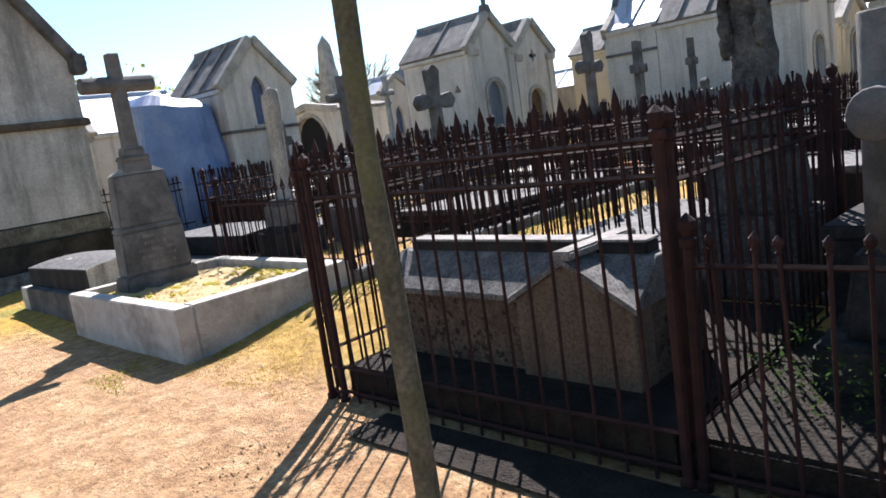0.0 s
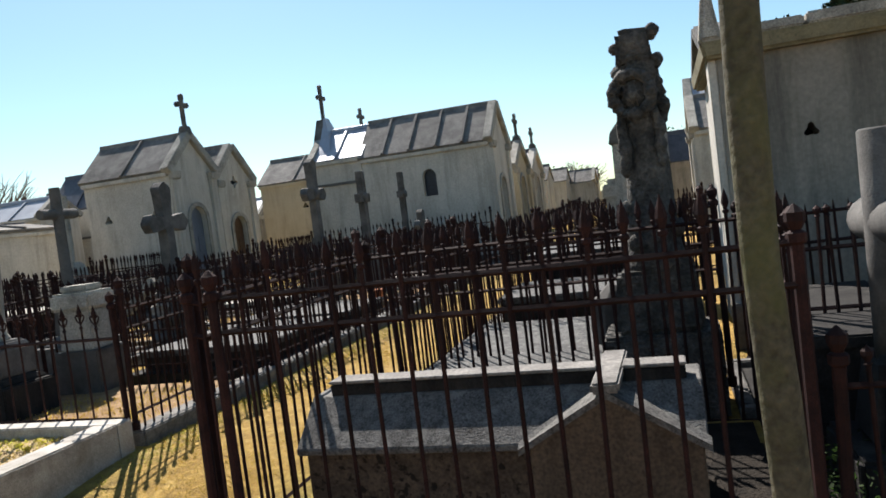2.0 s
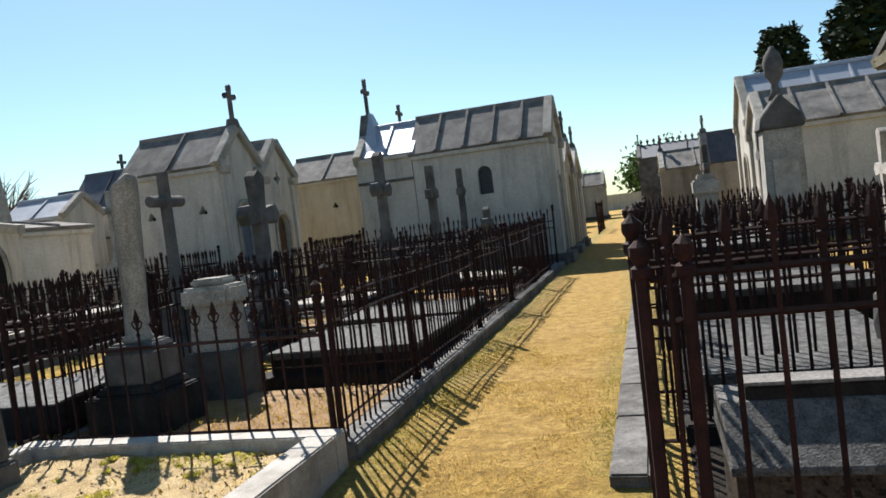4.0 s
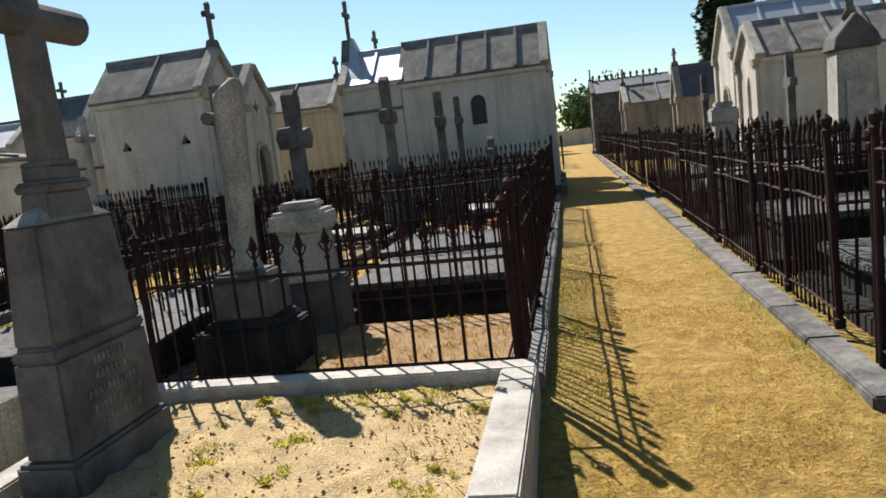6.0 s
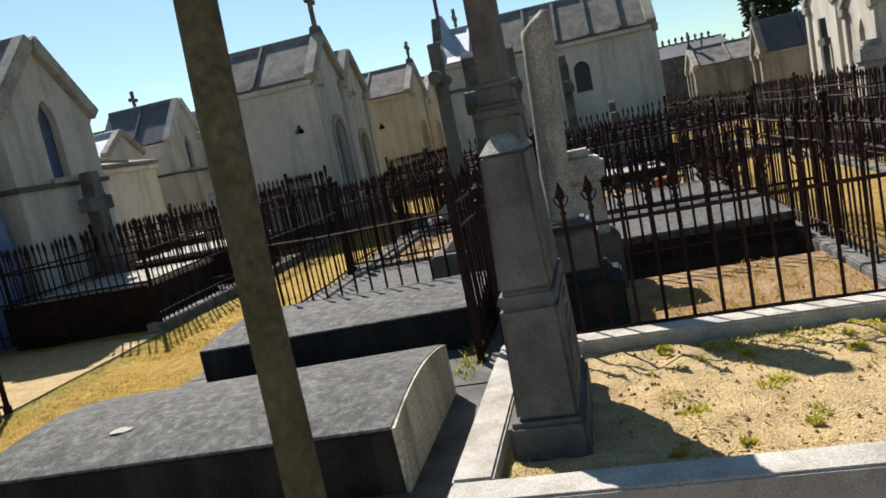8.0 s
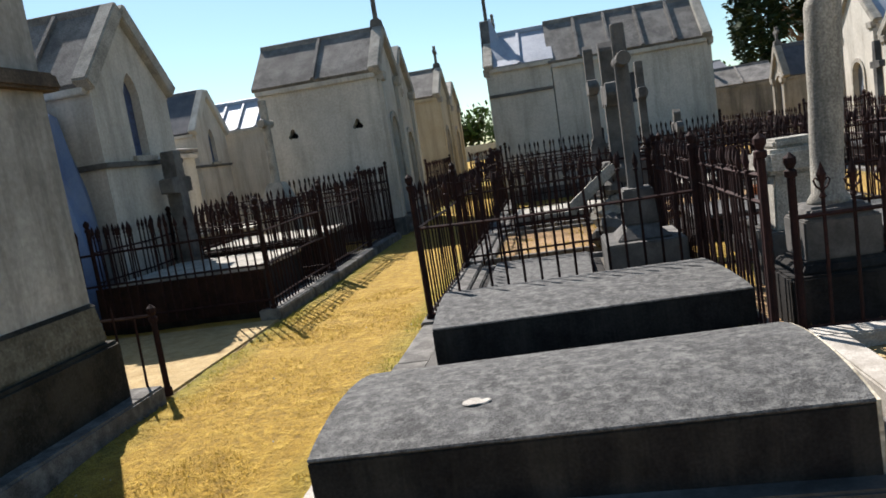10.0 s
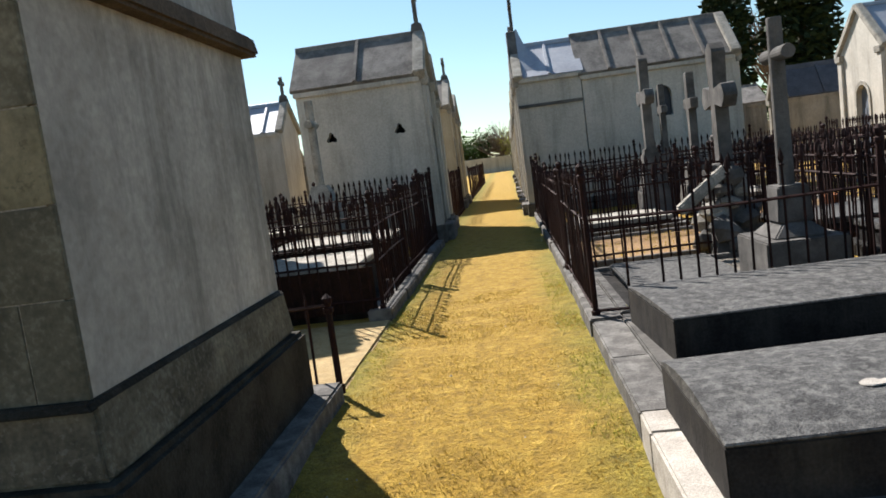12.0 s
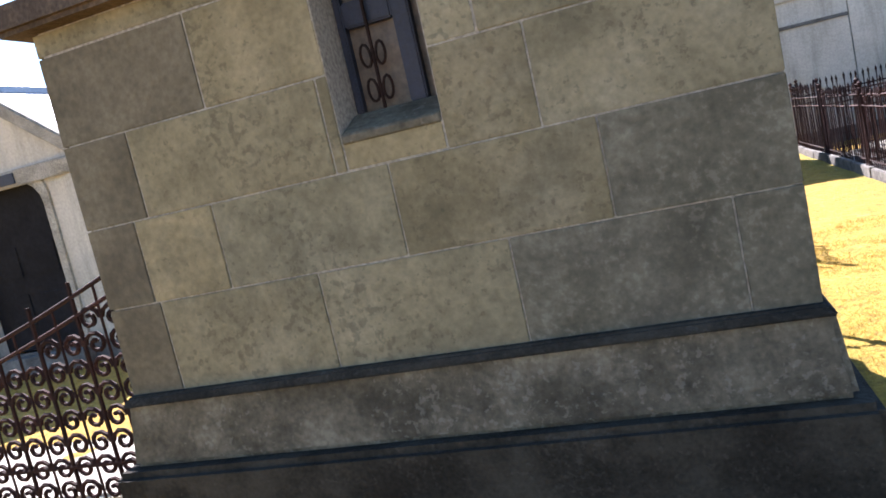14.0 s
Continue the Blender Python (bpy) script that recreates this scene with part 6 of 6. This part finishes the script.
def sapling(label, x, y, z0, lean, r, seed, bend, kink=0.0):
    """A thin street tree: smooth bent stem and bare limbs above head height."""
    root = thing("tree", label, "tree", x, y, z0)
    rr = random.Random(seed)
    pts, rad = [], []
    for i in range(19):
        f = i / 18
        z = 4.6 * f
        pts.append((lean[0] * (z - 1.7) + bend * math.sin(z * 2.1 + seed) - kink * math.exp(-((z - 1.6) / 0.35) ** 2) + rr.uniform(-0.004, 0.004), lean[1] * (z - 1.7) + bend * math.cos(z * 1.7), z))
        rad.append(r * (1.25 - 0.25 * min(1, z / 0.5)) * (1 - 0.45 * f) * rr.uniform(0.95, 1.06))
    part("trunk", rough_up(tube(bmesh.new(), pts, rad, 12), 0.006, 9, seed), M_BARK, root, "smooth greenish-grey bark", True)
    bm = bmesh.new()
    for k in range(9):
        a, b0 = rr.uniform(0, 6.28), Vector(pts[11 + k % 8])
        p = [b0]
        d = Vector((math.cos(a), math.sin(a), rr.uniform(0.5, 1.1))).normalized()
        for q in range(4):
            p.append(p[-1] + d * 0.35)
            d = (d + Vector((rr.uniform(-0.3, 0.3), rr.uniform(-0.3, 0.3), 0.12))).normalized()
        tube(bm, p, [0.018, 0.014, 0.010, 0.006, 0.003], 5)
        for q in range(6):
            s = p[1 + q % 4]
            tube(bm, [s, s + Vector((rr.uniform(-0.2, 0.2), rr.uniform(-0.2, 0.2), rr.uniform(0.05, 0.3)))], [0.005, 0.002], 4)
    part("limbs", bm, M_BARK, root, "bare spring limbs")
    return root


sapling("slender bare tree with bent grey-green stem", -1.61, 2.007, -0.22, (0.0, 0.0), 0.042, 1, 0.004, 0.02)
sapling("slender bare tree with mossy stem beside the graves", -8.093, 1.97, -0.20, (0.025, -0.02), 0.04, 4, 0.010)


def conifer(x, y, h, w, seed):
    root = thing("cedar_tree", "dark evergreen cedar with layered foliage", "tree", x, y, 0, group="distant evergreens")
    rr = random.Random(seed)
    part("trunk", tube(bmesh.new(), [(0, 0, 0), (0.1, 0, h * 0.5), (0, 0.1, h * 0.95)], [w * 0.07, w * 0.045, 0.05], 8), M_BARK, root)
    verts, faces = [], []
    for _ in range(5200):
        f = rr.random() ** 0.8
        z = h * (0.14 + 0.86 * f)
        r = w * 0.5 * max(0.03, 1 - ((f - 0.58) / 0.5) ** 2) ** 0.5 * (0.85 + 0.3 * noise.noise(Vector((math.floor(z * 0.9) * 1.7, seed, 0))))
        a = rr.uniform(0, 6.283)
        rad = r * rr.uniform(0.45, 1.0) * (0.9 + 0.35 * noise.noise(Vector((math.cos(a) * 2, math.sin(a) * 2, z * 0.6 + seed))))
        c = Vector((rad * math.cos(a), rad * math.sin(a), z + rr.uniform(-0.2, 0.2)))
        s = w * rr.uniform(0.03, 0.07)
        u = Vector((rr.uniform(-1, 1), rr.uniform(-1, 1), rr.uniform(-0.4, 0.4))).normalized() * s
        v = Vector((rr.uniform(-1, 1), rr.uniform(-1, 1), rr.uniform(-1, 1))).normalized() * s * 0.6
        k = len(verts)
        verts += [c - u, c + v, c + u, c - v * 0.8]
        faces.append((k, k + 1, k + 2, k + 3))
    me = bpy.data.meshes.new("crown")
    me.from_pydata(verts, [], faces)
    me.materials.append(M_LEAF)
    o = new("crown", me)
    o.parent = root
    return root


def broad_tree(label, x, y, h, w, seed, leaf=M_LEAFY, count=3000, size=0.035, bare=False):
    root = thing("tree", label, "tree", x, y, 0, group="distant trees")
    rr = random.Random(seed)
    bm = bmesh.new()
    tube(bm, [(0, 0, 0), (0.1, 0, h * 0.3), (0, 0, h * 0.55)], [w * 0.04, w * 0.03, w * 0.02], 8)
    tips = []
    for k in range(26 if not bare else 90):
        a, e = rr.uniform(0, 6.283), rr.uniform(0.3, 1.2)
        p0 = Vector((0, 0, h * rr.uniform(0.25, 0.55)))
        ln = h * rr.uniform(0.25, 0.45)
        p1 = p0 + Vector((math.cos(a) * math.cos(e) * w * 0.25, math.sin(a) * math.cos(e) * w * 0.25, ln * 0.6 * math.sin(e)))
        p2 = p1 + Vector((math.cos(a) * math.cos(e) * w * 0.22, math.sin(a) * math.cos(e) * w * 0.22, ln * 0.6))
        tube(bm, [p0, p1, p2], [w * 0.015, w * 0.009, w * 0.003], 5)
        tips += [p1, p2]
        if bare:
            for q in range(5):
                tube(bm, [p1.lerp(p2, rr.random()), p2 + Vector((rr.uniform(-1, 1), rr.uniform(-1, 1), rr.uniform(-0.3, 1))) * w * 0.1], [w * 0.004, w * 0.0015], 4)
    part("trunk", bm, M_TWIG if bare else M_BARK, root)
    if not bare:
        verts, faces = [], []
        for _ in range(count):
            t = tips[rr.randrange(len(tips))]
            c = t + Vector((rr.gauss(0, 1), rr.gauss(0, 1), rr.gauss(0, 0.8))) * w * 0.1
            s = w * size * rr.uniform(0.6, 1.3)
            u = Vector((rr.uniform(-1, 1), rr.uniform(-1, 1), rr.uniform(-1, 1))).normalized() * s
            v = Vector((rr.uniform(-1, 1), rr.uniform(-1, 1), rr.uniform(-1, 1))).normalized() * s * 0.6
            k = len(verts)
            verts += [c - u, c + v, c + u, c - v]
            faces.append((k, k + 1, k + 2, k + 3))
        me = bpy.data.meshes.new("crown")
        me.from_pydata(verts, [], faces)
        me.materials.append(leaf)
        o = new("crown", me)
        o.parent = root
    return root


conifer(7.2, 62, 12.4, 5.6, 1)
conifer(13.2, 63, 14.6, 8.0, 2)
conifer(22.5, 62, 13.0, 9.0, 3)
broad_tree("bare pale tree behind the cedars", 16, 75, 13, 10, 5, bare=True)
broad_tree("bare pale tree at the cemetery edge", 30, 72, 12, 10, 6, bare=True)
broad_tree("young tree in fresh yellow-green leaf", -27, 12.0, 4.9, 3.6, 7)
broad_tree("bare hazy tree beyond the chapels", -38, 20, 5.5, 7, 8, bare=True)
broad_tree("bare hazy tree behind the obelisk", -36, 30, 6, 7, 9, bare=True)
broad_tree("bare tree beyond the west chapels", -45, 26, 6.5, 8, 10, bare=True)
broad_tree("small leafy tree at the alley's end", -10.5, 75, 4.6, 2.6, 11, leaf=M_LEAFY, count=500)
broad_tree("dark tree at the alley's end", -2.5, 80, 6, 6, 12, leaf=M_SHRUB)
broad_tree("dark tree at the far end", -14.5, 85, 4, 5, 13, leaf=M_SHRUB)

# ---- small growth and litter ----


def blades(name, label, mat, spots, count, height, spread, seed, width=0.004):
    """Loose grass: thin bent blades scattered over areas (x0, x1, y0, y1, z or None)."""
    rr = random.Random(seed)
    verts, faces = [], []
    for x0, x1, y0, y1, zz, share in spots:
        for _ in range(int(count * share)):
            x, y = rr.uniform(x0, x1), rr.uniform(y0, y1)
            if noise.noise(Vector((x * 1.6, y * 1.6, seed))) < -0.12:
                continue
            z = ground_z(x, y) - 0.005 if zz is None else zz
            h = height * rr.uniform(0.4, 1.2)
            a = rr.uniform(0, 6.283)
            dx, dy = math.cos(a), math.sin(a)
            b = rr.uniform(0.2, 1.0) * spread
            k = len(verts)
            verts += [(x - dy * width, y + dx * width, z), (x + dy * width, y - dx * width, z), (x + dx * b * 0.4 + dy * width * 0.6, y + dy * b * 0.4 - dx * width * 0.6, z + h * 0.6), (x + dx * b, y + dy * b, z + h)]
            faces += [(k, k + 1, k + 2), (k, k + 2, k + 3)]
    me = bpy.data.meshes.new(name)
    me.from_pydata(verts, [], faces)
    me.materials.append(mat)
    return tagged(new(name, me), label, "grass", kind="stuff")


blades("dry_grass", "short dry straw-coloured mown grass", M_STRAW, [(-12.45, -10.7, 2.4, 9, None, 0.5), (-5.7, -3.95, 3.0, 9, None, 0.5)], 42000, 0.022, 0.03, 21, 0.003)
blades("green_grass", "green grass fringes beside the kerbs", M_GREENB, [(-10.9, -10.66, 3, 10, None, 0.2), (-12.5, -12.25, 5.7, 12, None, 0.15), (-5.72, -5.35, 3.2, 10, None, 0.3), (-4.25, -3.95, 4.5, 10, None, 0.2), (-6.6, -5.4, 2.5, 3.2, None, 0.15)], 7000, 0.03, 0.035, 22)


def tufts(seed):
    rr = random.Random(seed)
    spots = []
    for _ in range(40):
        x, y = rr.uniform(-7.4, -5.95), rr.uniform(3.45, 4.75)
        r = rr.uniform(0.015, 0.06)
        spots.append((x - r, x + r, y - r, y + r, 0.165, 0.015))
    spots += [(-8.1, -7.75, 3.38, 3.6, 0.16, 0.12), (-7.0, -6.0, 4.5, 4.8, 0.16, 0.1)]
    return spots


blades("weed_tufts", "green and yellow weed tufts in the sand bed", M_TUFT, tufts(5), 5200, 0.028, 0.035, 24)
blades("dry_weeds", "dry weeds in the soil bed", M_STRAW, [(-8.1, -6.0, 5.1, 6.7, 0.1, 0.5), (-10.4, -8.5, 9.5, 11.9, 0.08, 0.3), (-7.4, -5.95, 3.4, 4.8, 0.165, 0.15)], 4000, 0.04, 0.05, 25)
blades("plot_weeds", "weeds growing between the dark slabs", M_GREENB, [(-8.5, -8.36, 4.7, 7.0, 0.15, 0.3), (-10.3, -8.6, 6.72, 7.0, 0.1, 0.3)], 1500, 0.05, 0.05, 26)


def litter(name, label, mat, areas, count, size, seed, flat=0.5, level=None):
    rr = random.Random(seed)
    verts, faces = [], []
    for x0, x1, y0, y1 in areas:
        for _ in range(count):
            x, y = rr.uniform(x0, x1), rr.uniform(y0, y1)
            z = ground_z(x, y) if level is None else level
            s = size * rr.uniform(0.4, 1.4)
            k = len(verts)
            a = rr.uniform(0, 6.28)
            for i in range(5):
                q = a + i * 1.2566
                verts.append((x + s * math.cos(q) * rr.uniform(0.6, 1), y + s * math.sin(q) * rr.uniform(0.6, 1), z - 0.004))
            verts.append((x + rr.uniform(-0.2, 0.2) * s, y + rr.uniform(-0.2, 0.2) * s, z + s * flat))
            faces += [(k + i, k + (i + 1) % 5, k + 5) for i in range(5)]
    me = bpy.data.meshes.new(name)
    me.from_pydata(verts, [], faces)
    me.materials.append(mat)
    return tagged(new(name, me), label, "litter", kind="stuff")


litter("earth_clods", "crumbly orange earth clods on the lane", M_SOIL, [(-7, -1, 0.8, 3.2), (-4, -1.2, 1.5, 3.4)], 900, 0.011, 31)
litter("pebbles", "small pale stones and dead leaves", M_KERB, [(-4, -1.2, 1.5, 3.5), (-12.3, -10.8, 3, 9), (-5.6, -4.1, 3.3, 9)], 60, 0.011, 32)


litter("crumbs", "dark earth crumbs and dead leaves on the sand bed", M_SOIL, [(-7.6, -5.9, 3.4, 4.8)], 420, 0.011, 33, 0.6, 0.172)


def shrub(label, x0, x1, y0, y1, h, count, seed):
    rr = random.Random(seed)
    verts, faces = [], []
    for _ in range(count):
        c = Vector((rr.uniform(x0, x1), rr.uniform(y0, y1), ground_z(0, y0) + h * rr.random() ** 1.3))
        s = rr.uniform(0.008, 0.02)
        u = Vector((rr.uniform(-1, 1), rr.uniform(-1, 1), rr.uniform(-0.5, 0.5))).normalized() * s
        v = Vector((rr.uniform(-1, 1), rr.uniform(-1, 1), rr.uniform(-1, 1))).normalized() * s * 0.6
        k = len(verts)
        verts += [c - u, c + v, c + u, c - v]
        faces.append((k, k + 1, k + 2, k + 3))
    me = bpy.data.meshes.new("shrub")
    me.from_pydata(verts, [], faces)
    me.materials.append(M_SHRUB)
    return tagged(new("shrub", me), label, "shrub", kind="stuff")


shrub("dark ivy and brambles grown through the railing", -1.3, -0.4, 3.6, 4.4, 0.42, 2600, 41)
# near-black sheets paint the shade on the ground round the railing
bed("dark soil with shade painted in, inside the tall railing", -3.66, -1.425, 3.25, 5.15, 0.012, M_SHADOWSOIL, border=False)
bed("bed painted shade-black under the ivy", -1.42, 1.9, 3.27, 5.15, -0.01, M_SHADOWSOIL, border=False)
bed("painted tomb shadow in front of the tall railing", -3.25, -0.2, 2.86, 3.19, ground_z(-1.6, 2.98) + 0.012, M_SHADOWSOIL, border=False)
# dark bed paints shade over the sunlit grass here
bed("bed painted shade-dark before the tall mausoleum", -1.5, 2.3, 5.22, 6.55, 0.02, M_SLABSIDE)
pot = link("flower_pot", lathe(bmesh.new(), [(0.09, 0), (0.13, 0.2), (0.145, 0.2), (0.145, 0.24), (0.12, 0.24), (0.11, 0.2)], 14), M_TERRA, smooth_faces=True)
pot.location = (-6.6, 11.9, 0.09)
tagged(pot, "orange terracotta flower pot on bare earth", "flower pot")


# ---- cemetery wall closing the far ends ----
for nm, x0, x1, y0, y1 in (("wall_north", -80, 60, 78, 78.3), ("wall_west", -62, -61.7, -20, 77.9), ("wall_east", 55, 55.3, -20, 77.9), ("wall_south", -61.6, 54.9, -14.3, -14)):
    w_ob = link(nm, blockbm(x0, x1, y0, y1, -0.3, 1.6, bevel=0.03), M_LIME)
    tagged(w_ob, "long pale rendered cemetery wall", "wall", kind="structure")
rr_ = random.Random(77)
for k in range(14):
    broad_tree("bare or leafing tree outside the cemetery wall", -55 + k * 7.5 + rr_.uniform(-2, 2), 84 + rr_.uniform(0, 10), rr_.uniform(4.5, 6.5), rr_.uniform(6, 8), 100 + k, leaf=M_SHRUB, count=1400, size=0.05, bare=(k % 3 == 0))
for k, (x, y, f) in enumerate(((-6.4, 52, "E"), (-3.4, 56, "W"), (-9.5, 60, "W"), (-1.5, 40, "W"), (2.5, 30, "W"), (3.5, 24, "W"), (-17, 38, "E"), (-20, 32, "E"), (-24, 30, "E"), (-26, 22, "E"))):
    chapel("small far chapel above the railings", x, y, 2.3, 2.6, 2.3 + 0.1 * (k % 3), 3.1 + 0.1 * (k % 3), f, roof=("stone", "zinc", "slate")[k % 3], ribs=2, cross=(0.5 if k % 2 else 0), wall=(M_LIME, M_RENDER)[k % 2])

crest = thing("roof_crest", "row of small carved finials along a dark roof ridge", "finials", -1.9, 46.0, 4.12)
spike = part("finial", lathe(bmesh.new(), [(0.05, -0.06), (0.09, 0.1), (0.04, 0.2), (0.10, 0.3), (0.01, 0.45)], 6), M_GREY, crest)
spike.matrix_basis = pose(-1.8, 0, 0)
for k in range(1, 11):
    again(spike, -1.8 + 0.36 * k, 0, 0)
